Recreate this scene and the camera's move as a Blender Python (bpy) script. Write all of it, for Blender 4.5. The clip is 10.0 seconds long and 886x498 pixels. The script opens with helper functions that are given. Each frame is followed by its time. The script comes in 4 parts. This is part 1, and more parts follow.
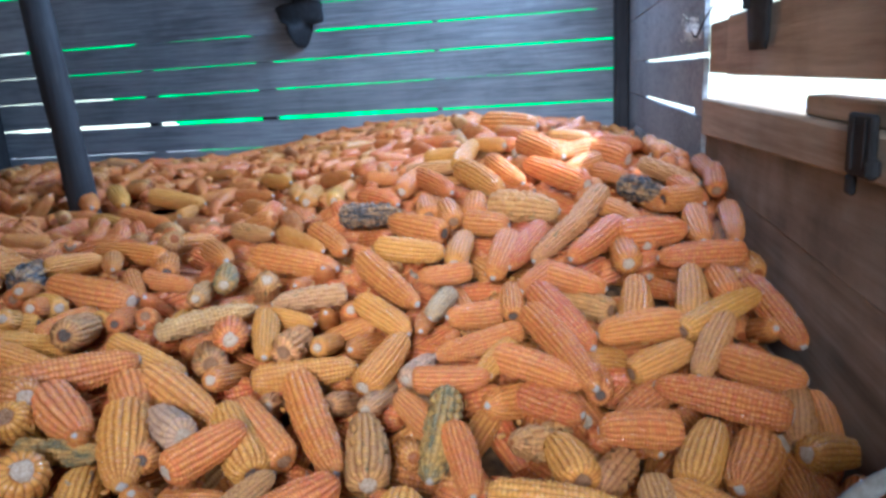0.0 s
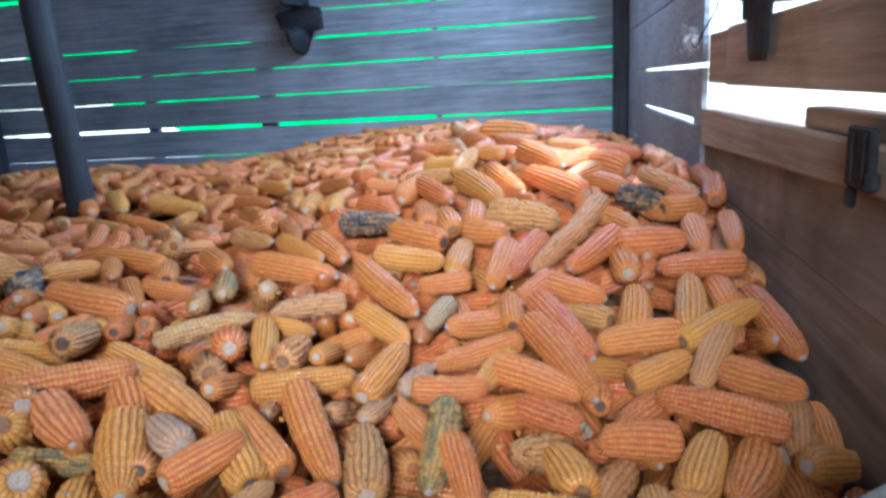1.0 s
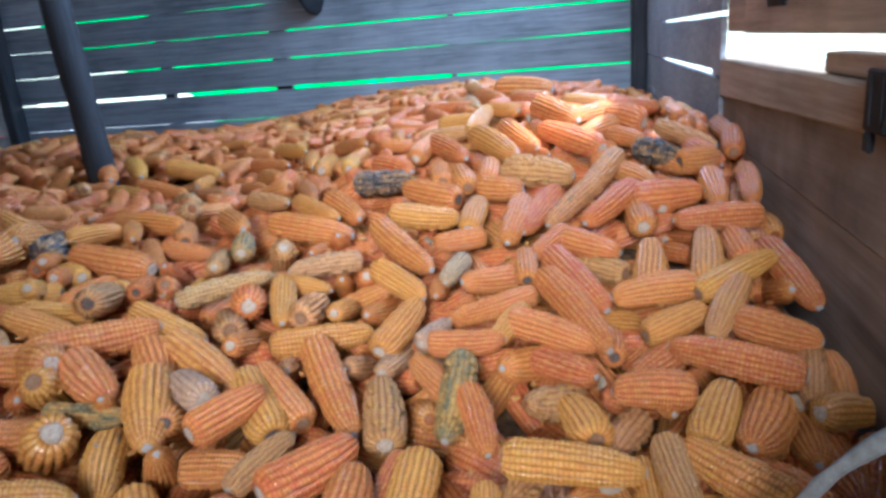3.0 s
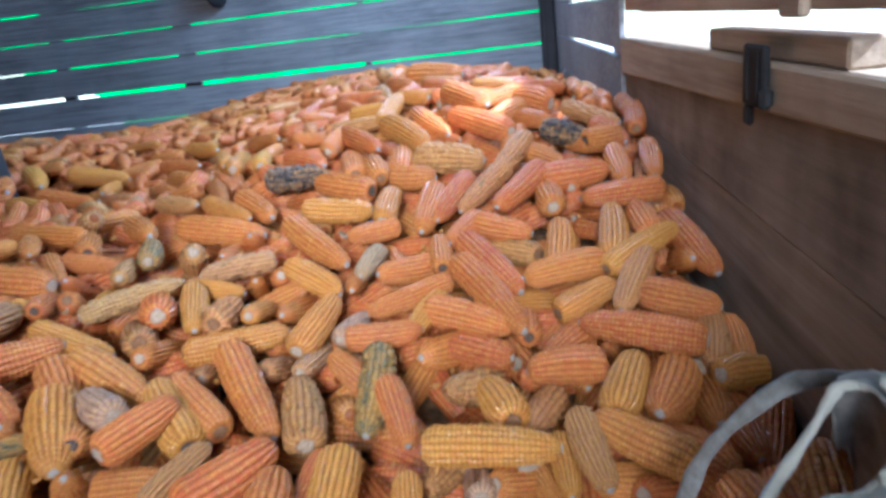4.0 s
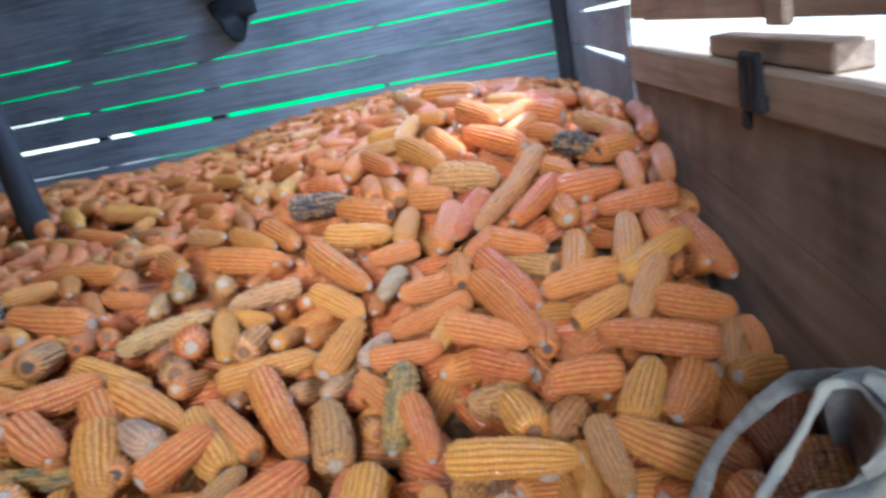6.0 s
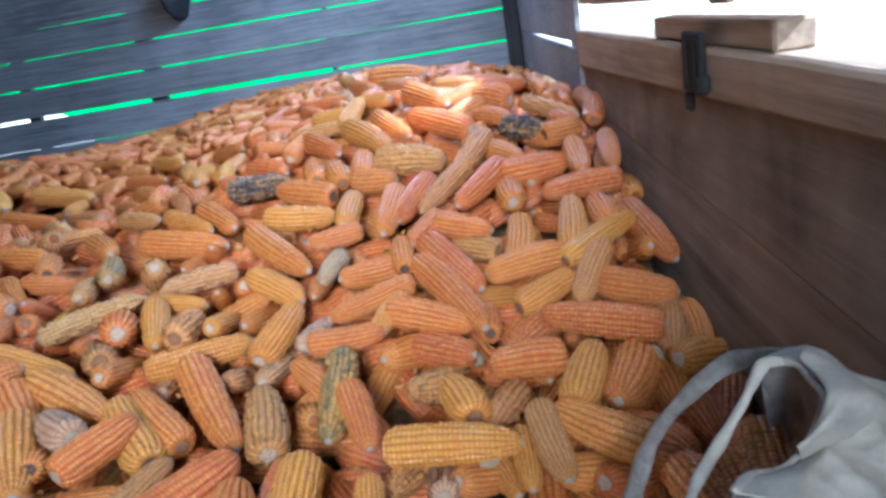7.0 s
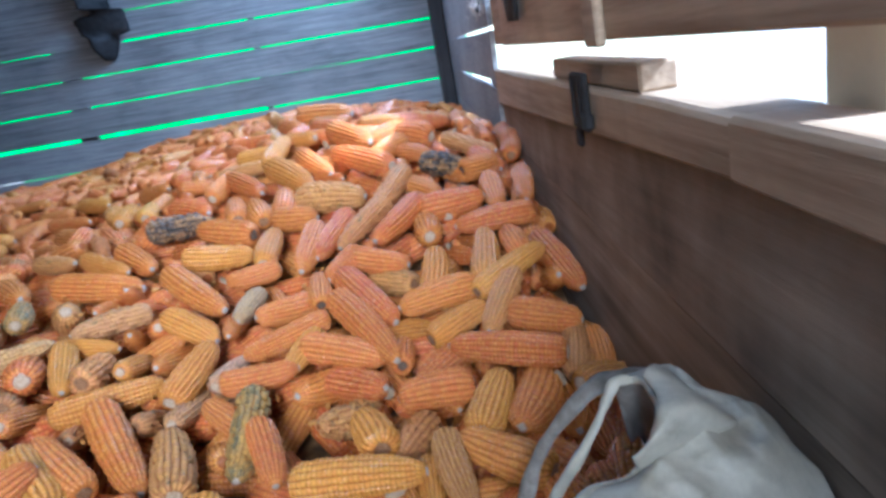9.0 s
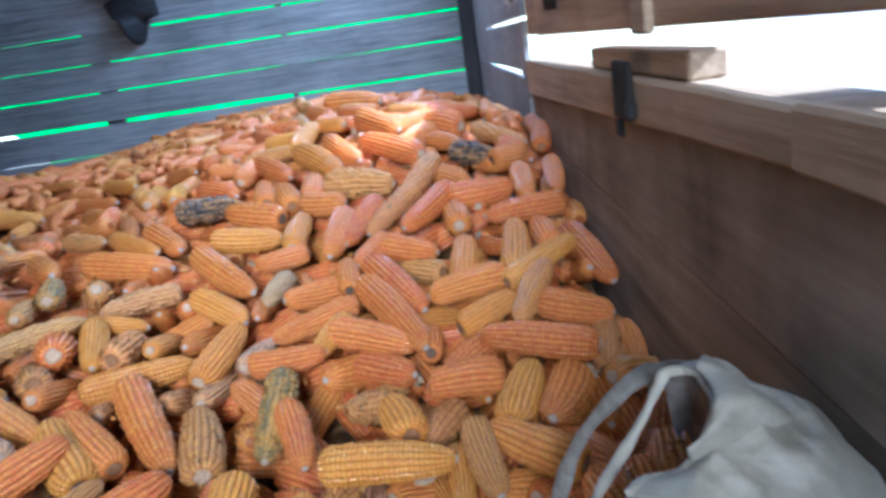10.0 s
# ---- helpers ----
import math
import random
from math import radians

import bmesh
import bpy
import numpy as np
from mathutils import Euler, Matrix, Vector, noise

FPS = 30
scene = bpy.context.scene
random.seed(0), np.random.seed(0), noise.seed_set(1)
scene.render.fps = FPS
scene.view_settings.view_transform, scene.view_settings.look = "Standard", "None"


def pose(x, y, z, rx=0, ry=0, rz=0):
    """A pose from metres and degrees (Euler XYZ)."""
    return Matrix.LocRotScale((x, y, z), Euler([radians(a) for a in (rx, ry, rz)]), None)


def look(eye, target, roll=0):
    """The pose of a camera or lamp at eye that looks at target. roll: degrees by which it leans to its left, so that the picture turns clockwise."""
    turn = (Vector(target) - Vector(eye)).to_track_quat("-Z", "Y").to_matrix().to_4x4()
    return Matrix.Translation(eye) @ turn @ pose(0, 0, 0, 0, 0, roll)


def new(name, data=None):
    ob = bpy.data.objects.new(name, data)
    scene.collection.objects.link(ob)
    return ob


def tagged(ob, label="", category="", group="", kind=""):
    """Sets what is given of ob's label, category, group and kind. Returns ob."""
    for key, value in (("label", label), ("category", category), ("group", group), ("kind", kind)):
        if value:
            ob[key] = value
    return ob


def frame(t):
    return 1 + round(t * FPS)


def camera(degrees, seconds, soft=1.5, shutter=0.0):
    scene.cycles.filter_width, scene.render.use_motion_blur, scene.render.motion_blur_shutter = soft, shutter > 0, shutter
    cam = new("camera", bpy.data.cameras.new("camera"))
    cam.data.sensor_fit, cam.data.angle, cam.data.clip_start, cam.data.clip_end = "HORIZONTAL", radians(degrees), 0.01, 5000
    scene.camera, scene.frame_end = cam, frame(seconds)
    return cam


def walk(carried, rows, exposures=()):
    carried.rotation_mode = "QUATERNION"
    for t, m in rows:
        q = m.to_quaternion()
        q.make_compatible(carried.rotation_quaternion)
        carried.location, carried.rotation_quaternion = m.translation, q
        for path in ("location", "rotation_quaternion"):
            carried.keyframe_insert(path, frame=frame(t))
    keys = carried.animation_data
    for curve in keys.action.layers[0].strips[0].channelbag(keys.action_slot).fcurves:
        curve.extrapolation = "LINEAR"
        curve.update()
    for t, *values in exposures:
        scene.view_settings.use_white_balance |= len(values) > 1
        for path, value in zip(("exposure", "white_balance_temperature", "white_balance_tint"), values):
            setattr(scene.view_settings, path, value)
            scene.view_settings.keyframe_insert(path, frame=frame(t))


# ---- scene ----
cam = camera(65.9, 10.0, soft=3.1, shutter=0.9)
PATH = [
    (0, (0.229, 0.176, 1.09), (-0.133, 2.082, 0.603), -3.6),
    (0.5, (0.221, 0.181, 1.09), (-0.136, 2.09, 0.613), -1.9),
    (1, (0.227, 0.177, 1.095), (-0.13, 2.088, 0.625), -3.3),
    (1.5, (0.232, 0.162, 1.087), (-0.157, 2.06, 0.59), -1.2),
    (2, (0.229, 0.162, 1.085), (-0.199, 2.038, 0.543), -1.3),
    (3.3, (0.242, 0.182, 1.087), (-0.153, 2.058, 0.515), -5.6),
    (3.5, (0.263, 0.218, 1.078), (-0.042, 2.117, 0.532), -3.9),
    (4, (0.264, 0.176, 1.09), (0.044, 2.062, 0.461), -7.1),
    (4.5, (0.225, 0.157, 1.099), (-0.209, 1.998, 0.449), -7.6),
    (5, (0.213, 0.131, 1.101), (-0.504, 1.893, 0.485), -10.5),
    (5.5, (0.273, 0.153, 1.106), (-0.24, 2.001, 0.539), -12.2),
    (6, (0.292, 0.153, 1.104), (-0.016, 2.043, 0.525), -11.3),
    (6.2, (0.291, 0.155, 1.101), (0.025, 2.046, 0.507), -10.7),
    (7.3, (0.303, 0.179, 1.082), (0.142, 2.068, 0.446), -9.7),
    (7.5, (0.302, 0.174, 1.086), (0.11, 2.065, 0.463), -8.5),
    (8, (0.293, 0.161, 1.092), (0.023, 2.061, 0.526), -8.9),
    (8.5, (0.321, 0.153, 1.085), (0.146, 2.071, 0.546), -8.5),
    (9, (0.356, 0.154, 1.082), (0.345, 2.073, 0.519), -10.0),
    (9.5, (0.348, 0.158, 1.08), (0.331, 2.062, 0.469), -10.9),
    (10, (0.333, 0.16, 1.076), (0.271, 2.074, 0.502), -8.7),
]
walk(cam, [(t, look(eye, target, roll)) for t, eye, target, roll in PATH], exposures=[(0, 1.53, 4650, 9), (10, 1.53, 4650, 9)])

# ---- light ----
SUN_ELEV, SUN_AZ = 44.0, 0.0  # from +x
world = bpy.data.worlds.new("sky")
world.use_nodes = True
scene.world = world
sky = world.node_tree.nodes.new("ShaderNodeTexSky")
sky.sky_type = "NISHITA"
sky.sun_disc = False
sky.sun_elevation, sky.sun_rotation = radians(SUN_ELEV), radians(90)
back = world.node_tree.nodes["Background"]
back.inputs["Strength"].default_value = 0.15
world.node_tree.links.new(sky.outputs[0], back.inputs[0])
sun = new("sun", bpy.data.lights.new("sun", "SUN"))
sun.data.energy, sun.data.angle, sun.data.color = 4.0, radians(0.8), (1.0, 0.93, 0.84)
sun.matrix_world = look((4, 0.55, 4 * math.tan(radians(SUN_ELEV))), (0, 1.78, 0))
# daylight in the open doorway behind the camera
door_light = new("doorway_daylight", bpy.data.lights.new("doorway_daylight", "AREA"))
door_light.data.shape, door_light.data.size, door_light.data.size_y = "RECTANGLE", 0.5, 0.7
door_light.data.energy, door_light.data.color = 2.5, (1.0, 0.87, 0.71)
door_light.matrix_world = look((0.2, -0.98, 1.78), (-0.08, 1.75, 0.82))
door_light.data.spread = radians(44)

# unseen bluish fill lamp, added high on the right wall to brighten the heap
fill_lamp = new("added_sky_fill", bpy.data.lights.new("added_sky_fill", "AREA"))
fill_lamp.data.shape, fill_lamp.data.size, fill_lamp.data.size_y = "RECTANGLE", 3.2, 0.24
fill_lamp.data.energy, fill_lamp.data.color = 26.0, (0.68, 0.84, 1.0)
fill_lamp.matrix_world = look((0.54, 2.3, 2.13), (-0.35, 2.1, 1.10))
fill_lamp.data.spread = radians(150)


# ---- materials ----
def material(name):
    m = bpy.data.materials.new(name)
    m.use_nodes = True
    return m, m.node_tree.nodes, m.node_tree.links, m.node_tree.nodes["Principled BSDF"]


def node(nodes, links, kind, ins=None, **props):
    n = nodes.new(kind)
    for key, value in props.items():
        if key == "operation":
            n.operation = value
        elif key == "blend_type":
            n.blend_type = value
        elif key == "data_type":
            n.data_type = value
    for key, value in (ins or {}).items():
        if hasattr(value, "is_linked"):
            links.new(value, n.inputs[key])
        else:
            n.inputs[key].default_value = value
    return n


def math_node(nodes, links, op, a, b=0.0, c=0.0):
    n = nodes.new("ShaderNodeMath")
    n.operation = op
    for i, v in enumerate((a, b, c)):
        if hasattr(v, "is_linked"):
            links.new(v, n.inputs[i])
        else:
            n.inputs[i].default_value = v
    return n.outputs[0]


def mixed(nodes, links, fac, a, b, mode="MIX"):
    n = nodes.new("ShaderNodeMix")
    n.data_type, n.blend_type = "RGBA", mode
    for i, v in ((0, fac), (6, a), (7, b)):
        if hasattr(v, "is_linked"):
            links.new(v, n.inputs[i])
        else:
            n.inputs[i].default_value = v if i == 0 else (*v, 1.0) if len(v) == 3 else v
    return n.outputs[2]


def ramp(nodes, links, fac, stops):
    n = nodes.new("ShaderNodeValToRGB")
    links.new(fac, n.inputs[0])
    while len(n.color_ramp.elements) < len(stops):
        n.color_ramp.elements.new(0.5)
    for e, (p, c) in zip(n.color_ramp.elements, stops):
        e.position, e.color = p, (*c, 1.0) if len(c) == 3 else (c[0], c[0], c[0], 1.0)
    return n.outputs[0]


def noise_tex(nodes, links, vector, scale, detail=3.0, rough=0.55):
    n = nodes.new("ShaderNodeTexNoise")
    if vector is not None:
        links.new(vector, n.inputs["Vector"])
    n.inputs["Scale"].default_value, n.inputs["Detail"].default_value = scale, detail
    n.inputs["Roughness"].default_value = rough
    return n.outputs["Fac"]


def bump(nodes, links, bsdf, height, strength, distance):
    n = nodes.new("ShaderNodeBump")
    n.inputs["Strength"].default_value, n.inputs["Distance"].default_value = strength, distance
    links.new(height, n.inputs["Height"])
    links.new(n.outputs[0], bsdf.inputs["Normal"])


def kernel_material(name, heap=False, mould=0.0, dark=0.0):
    """Dent-corn kernels: rows along u, kernels along v; mould grows in patches."""
    m, ns, ls, b = material(name)
    uv = ns.new("ShaderNodeUVMap").outputs[0]
    sep = ns.new("ShaderNodeSeparateXYZ")
    ls.new(uv, sep.inputs[0])
    fu = math_node(ns, ls, "FRACT", sep.outputs[0])
    fv = math_node(ns, ls, "FRACT", sep.outputs[1])
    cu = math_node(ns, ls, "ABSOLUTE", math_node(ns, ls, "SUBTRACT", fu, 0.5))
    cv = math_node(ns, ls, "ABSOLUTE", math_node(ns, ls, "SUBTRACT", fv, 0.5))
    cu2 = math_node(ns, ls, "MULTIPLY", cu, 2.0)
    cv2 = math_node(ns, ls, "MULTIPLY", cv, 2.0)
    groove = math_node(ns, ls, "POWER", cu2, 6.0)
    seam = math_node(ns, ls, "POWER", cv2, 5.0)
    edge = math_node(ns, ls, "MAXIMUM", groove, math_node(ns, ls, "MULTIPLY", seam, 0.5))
    tc = ns.new("ShaderNodeTexCoord").outputs["Object"]
    geo = ns.new("ShaderNodeNewGeometry")
    info = ns.new("ShaderNodeObjectInfo")
    if heap:
        rnd = geo.outputs["Random Per Island"]
        base = ramp(ns, ls, rnd, [(0.0, (0.57, 0.135, 0.026)), (0.3, (0.60, 0.168, 0.031)), (0.66, (0.60, 0.19, 0.033)),
                                  (0.88, (0.60, 0.25, 0.042)), (0.95, (0.42, 0.23, 0.08)), (1.0, (0.48, 0.10, 0.022))])
        where = tc
    else:
        rnd = info.outputs["Random"]
        base = info.outputs["Color"]
        add = ns.new("ShaderNodeVectorMath")
        add.operation = "ADD"
        ls.new(tc, add.inputs[0])
        ls.new(rnd, add.inputs[1])
        where = add.outputs[0]
    big = noise_tex(ns, ls, where, 14.0 if heap else 2.2, 3.0)
    fine = noise_tex(ns, ls, where, 130.0 if heap else 24.0, 3.0)
    # each kernel's own shade
    cell = ns.new("ShaderNodeTexWhiteNoise")
    cell.noise_dimensions = "3D"
    comb = ns.new("ShaderNodeCombineXYZ")
    ls.new(math_node(ns, ls, "FLOOR", sep.outputs[0]), comb.inputs[0])
    ls.new(math_node(ns, ls, "FLOOR", sep.outputs[1]), comb.inputs[1])
    ls.new(rnd, comb.inputs[2])
    ls.new(comb.outputs[0], cell.inputs["Vector"])
    hsv = ns.new("ShaderNodeHueSaturation")
    ls.new(base, hsv.inputs["Color"])
    ls.new(math_node(ns, ls, "MULTIPLY_ADD", big, 0.5, 0.75), hsv.inputs["Value"])
    ls.new(math_node(ns, ls, "MULTIPLY_ADD", cell.outputs[0], 0.014, 0.493), hsv.inputs["Hue"])
    hsv.inputs["Saturation"].default_value = 0.97
    col = hsv.outputs[0]
    # paler dented crown of each kernel, with its glint put into the colour
    crown = math_node(ns, ls, "MULTIPLY", math_node(ns, ls, "POWER", math_node(ns, ls, "SUBTRACT", 1.0, cu2), 0.8), math_node(ns, ls, "SUBTRACT", 1.0, math_node(ns, ls, "POWER", cv2, 2.0)))
    crown = math_node(ns, ls, "MULTIPLY", crown, math_node(ns, ls, "MULTIPLY_ADD", cell.outputs[0], 0.42, 0.04))
    col = mixed(ns, ls, crown, col, (0.86, 0.43, 0.08))
    # dark brown grooves and seams: chaff, plus self-shadow put into the colour
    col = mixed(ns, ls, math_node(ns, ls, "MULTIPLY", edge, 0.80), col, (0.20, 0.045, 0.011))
    # floury dust and chaff
    dust = ramp(ns, ls, fine, [(0.52, (0.0,)), (0.75, (1.0,))])
    col = mixed(ns, ls, math_node(ns, ls, "MULTIPLY", dust, 0.09), col, (0.52, 0.40, 0.30))
    if mould > 0:
        patch = ramp(ns, ls, noise_tex(ns, ls, where, 4.5, 4.0, 0.65), [(0.62 - 0.22 * mould, (0.0,)), (0.72 - 0.15 * mould, (1.0,))])
        tint = ramp(ns, ls, fine, [(0.3, (0.05, 0.046, 0.022)), (0.55, (0.19, 0.16, 0.07)), (0.7, (0.38, 0.33, 0.20))])
        if dark > 0:
            tint = ramp(ns, ls, fine, [(0.35, (0.014, 0.014, 0.016)), (0.6, (0.05, 0.05, 0.055)), (0.72, (0.28, 0.27, 0.26))])
        col = mixed(ns, ls, patch, col, tint)
    ls.new(col, b.inputs["Base Color"])
    rough = math_node(ns, ls, "MULTIPLY_ADD", fine, 0.28, 0.10 if mould == 0 else 0.45)
    ls.new(rough, b.inputs["Roughness"])
    ls.new(math_node(ns, ls, "MULTIPLY_ADD", edge, -0.5, 0.62), b.inputs["Specular IOR Level"])
    b.inputs["Subsurface Weight"].default_value = 0.0
    dome = math_node(ns, ls, "ADD", math_node(ns, ls, "POWER", cu2, 3.0), math_node(ns, ls, "MULTIPLY", math_node(ns, ls, "POWER", cv2, 3.0), 0.8))
    height = math_node(ns, ls, "SUBTRACT", math_node(ns, ls, "MULTIPLY", fine, 0.25), dome)
    bump(ns, ls, b, height, 0.75, 0.0016)
    return m


def cob_material(name, c1, c2, c3, scale=60.0):
    m, ns, ls, b = material(name)
    tc = ns.new("ShaderNodeTexCoord").outputs["Generated"]
    f = noise_tex(ns, ls, tc, scale * 0.12, 4.0, 0.7)
    col = ramp(ns, ls, f, [(0.3, c1), (0.5, c2), (0.7, c3)])
    ls.new(col, b.inputs["Base Color"])
    b.inputs["Roughness"].default_value = 0.9
    bump(ns, ls, b, f, 0.6, 0.002)
    return m


def wood_material(name, dark, mid, light, along="Y", grain=1.0, rough=0.8, streaky=0.65):
    """Sawn boards: grain streaks along one axis, knots, water stains and saw marks."""
    m, ns, ls, b = material(name)
    tc = ns.new("ShaderNodeTexCoord").outputs["Object"]
    info = ns.new("ShaderNodeObjectInfo")
    shift = ns.new("ShaderNodeVectorMath")
    shift.operation = "MULTIPLY_ADD"
    comb = ns.new("ShaderNodeCombineXYZ")
    for i in range(3):
        ls.new(info.outputs["Random"], comb.inputs[i])
    ls.new(comb.outputs[0], shift.inputs[0])
    shift.inputs[1].default_value = (7.0, 11.0, 5.0)
    ls.new(tc, shift.inputs[2])
    mp = ns.new("ShaderNodeMapping")
    ls.new(shift.outputs[0], mp.inputs["Vector"])
    mp.inputs["Scale"].default_value = {"X": (1.0, 16.0, 22.0), "Y": (16.0, 1.0, 22.0), "Z": (16.0, 16.0, 1.0)}[along]
    warp = noise_tex(ns, ls, shift.outputs[0], 2.3 if streaky > 0.5 else 6.5, 5.0)
    streak = noise_tex(ns, ls, mp.outputs[0], 3.2 * grain, 6.0, 0.65)
    fine = noise_tex(ns, ls, mp.outputs[0], 14.0 * grain, 4.0, 0.7)
    f = math_node(ns, ls, "ADD", math_node(ns, ls, "MULTIPLY", streak, streaky), math_node(ns, ls, "MULTIPLY", warp, 1.0 - streaky))
    col = ramp(ns, ls, f, [(0.36, dark), (0.5, mid), (0.66, light)])
    col = mixed(ns, ls, math_node(ns, ls, "MULTIPLY", ramp(ns, ls, fine, [(0.5, (0.0,)), (0.75, (1.0,))]), 0.35), col, dark)
    stain = ramp(ns, ls, noise_tex(ns, ls, shift.outputs[0], 5.0, 4.0, 0.6), [(0.55, (0.0,)), (0.7, (1.0,))])
    col = mixed(ns, ls, math_node(ns, ls, "MULTIPLY", stain, 0.4), col, dark)
    tone = ns.new("ShaderNodeHueSaturation")
    ls.new(col, tone.inputs["Color"])
    ls.new(math_node(ns, ls, "MULTIPLY_ADD", info.outputs["Random"], 0.3, 0.85), tone.inputs["Value"])
    ls.new(tone.outputs[0], b.inputs["Base Color"])
    b.inputs["Roughness"].default_value = rough
    bump(ns, ls, b, math_node(ns, ls, "ADD", streak, fine), 0.5, 0.002)
    return m


def plain_material(name, c1, c2, scale, rough=0.8, bumpy=0.3, distance=0.002, metal=0.0):
    m, ns, ls, b = material(name)
    tc = ns.new("ShaderNodeTexCoord").outputs["Object"]
    f = noise_tex(ns, ls, tc, scale, 5.0, 0.62)
    ls.new(ramp(ns, ls, f, [(0.35, c1), (0.68, c2)]), b.inputs["Base Color"])
    b.inputs["Roughness"].default_value, b.inputs["Metallic"].default_value = rough, metal
    if bumpy:
        bump(ns, ls, b, f, bumpy, distance)
    return m


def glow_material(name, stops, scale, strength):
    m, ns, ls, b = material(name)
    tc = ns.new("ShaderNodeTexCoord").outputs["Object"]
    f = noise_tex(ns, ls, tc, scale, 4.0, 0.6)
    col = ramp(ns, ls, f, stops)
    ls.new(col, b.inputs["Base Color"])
    # the surface emits its colour, so brightness doesn't depend on lamps
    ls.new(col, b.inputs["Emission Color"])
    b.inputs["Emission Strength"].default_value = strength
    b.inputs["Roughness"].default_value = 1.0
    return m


def sack_material(name):
    m, ns, ls, b = material(name)
    uv = ns.new("ShaderNodeUVMap").outputs[0]
    w1 = ns.new("ShaderNodeTexWave")
    w1.bands_direction = "X"
    w2 = ns.new("ShaderNodeTexWave")
    w2.bands_direction = "Y"
    for w in (w1, w2):
        ls.new(uv, w.inputs["Vector"])
        w.inputs["Scale"].default_value = 70.0
        w.inputs["Distortion"].default_value = 0.6
    weave = math_node(ns, ls, "MULTIPLY", w1.outputs["Fac"], w2.outputs["Fac"])
    tc = ns.new("ShaderNodeTexCoord").outputs["Object"]
    dirt = noise_tex(ns, ls, tc, 22.0, 7.0, 0.72)
    col = ramp(ns, ls, dirt, [(0.3, (0.24, 0.22, 0.165)), (0.46, (0.43, 0.415, 0.335)), (0.70, (0.60, 0.585, 0.48))])
    col = mixed(ns, ls, math_node(ns, ls, "MULTIPLY", weave, 0.15), col, (0.40, 0.39, 0.36))
    ls.new(col, b.inputs["Base Color"])
    b.inputs["Roughness"].default_value = 0.62
    bump(ns, ls, b, math_node(ns, ls, "ADD", math_node(ns, ls, "MULTIPLY", weave, 0.3), math_node(ns, ls, "MULTIPLY", dirt, 2.0)), 0.3, 0.0015)
    return m


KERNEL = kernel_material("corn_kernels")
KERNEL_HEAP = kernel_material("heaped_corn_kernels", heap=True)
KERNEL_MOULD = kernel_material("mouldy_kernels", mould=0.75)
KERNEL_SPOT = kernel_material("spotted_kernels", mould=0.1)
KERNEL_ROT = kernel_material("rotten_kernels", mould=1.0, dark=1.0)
STUB = cob_material("cob_stub", (0.30, 0.19, 0.11), (0.50, 0.38, 0.26), (0.66, 0.56, 0.44))
STUB_BROWN = cob_material("brown_cob_stub", (0.14, 0.06, 0.025), (0.28, 0.14, 0.06), (0.40, 0.26, 0.15))
STUB_DARK = cob_material("dark_cob_stub", (0.03, 0.022, 0.018), (0.10, 0.07, 0.05), (0.28, 0.22, 0.17))
TIP = cob_material("ear_tip", (0.32, 0.24, 0.16), (0.46, 0.40, 0.33), (0.58, 0.54, 0.48))
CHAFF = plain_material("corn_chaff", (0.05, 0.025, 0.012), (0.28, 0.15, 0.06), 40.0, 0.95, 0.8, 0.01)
HUSK = plain_material("dry_husk", (0.26, 0.17, 0.09), (0.46, 0.36, 0.24), 60.0, 0.8, 0.4)
WOOD_BACK = wood_material("grey_weathered_boards", (0.145, 0.15, 0.16), (0.28, 0.29, 0.302), (0.41, 0.42, 0.432), "X")
WOOD_RIGHT = wood_material("brown_sawn_boards", (0.135, 0.105, 0.080), (0.275, 0.220, 0.168), (0.41, 0.34, 0.268), "Y", 0.4, 0.8, 0.35)
WOOD_WORN = wood_material("worn_brown_boards", (0.155, 0.118, 0.088), (0.325, 0.262, 0.20), (0.50, 0.42, 0.335), "Y", 0.45, 0.75, 0.55)
WOOD_PALE = wood_material("pale_sawn_timber", (0.297, 0.216, 0.142), (0.486, 0.378, 0.263), (0.648, 0.527, 0.392), "Y", 0.6)
WOOD_POST = wood_material("dark_pole_wood", (0.018, 0.017, 0.018), (0.035, 0.033, 0.034), (0.07, 0.065, 0.064), "Z")
WOOD_ROOF = wood_material("roof_boards", (0.08, 0.065, 0.05), (0.16, 0.13, 0.10), (0.25, 0.21, 0.17), "X")
BLACK = plain_material("black_rubber", (0.008, 0.008, 0.009), (0.028, 0.028, 0.03), 35.0, 0.8, 0.4)
# cream base colour stands for the overexposed brightness of the outside post
OVERLIT = plain_material("overlit_post", (0.72, 0.66, 0.52), (0.82, 0.77, 0.63), 14.0, 0.8, 0.3)
SACK = sack_material("woven_white_sack")
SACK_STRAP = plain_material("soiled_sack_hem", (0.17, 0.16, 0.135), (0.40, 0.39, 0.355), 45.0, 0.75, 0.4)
SACK_INSIDE = plain_material("darker_sack_inside", (0.13, 0.12, 0.105), (0.30, 0.29, 0.26), 30.0, 0.8, 0.4)
GROUND = plain_material("pale_dry_ground", (0.60, 0.56, 0.50), (0.70, 0.67, 0.62), 0.6, 0.95, 0.4, 0.02)
FLOOR = plain_material("dusty_floor", (0.12, 0.09, 0.06), (0.22, 0.17, 0.12), 6.0, 0.95, 0.4)
# backdrop colours with emission standing for sunlight on them
NET = glow_material("glowing_green_foliage", [(0.35, (0.0, 0.36, 0.03)), (0.52, (0.002, 0.58, 0.07)), (0.68, (0.02, 0.80, 0.15))], 5.0, 0.23)
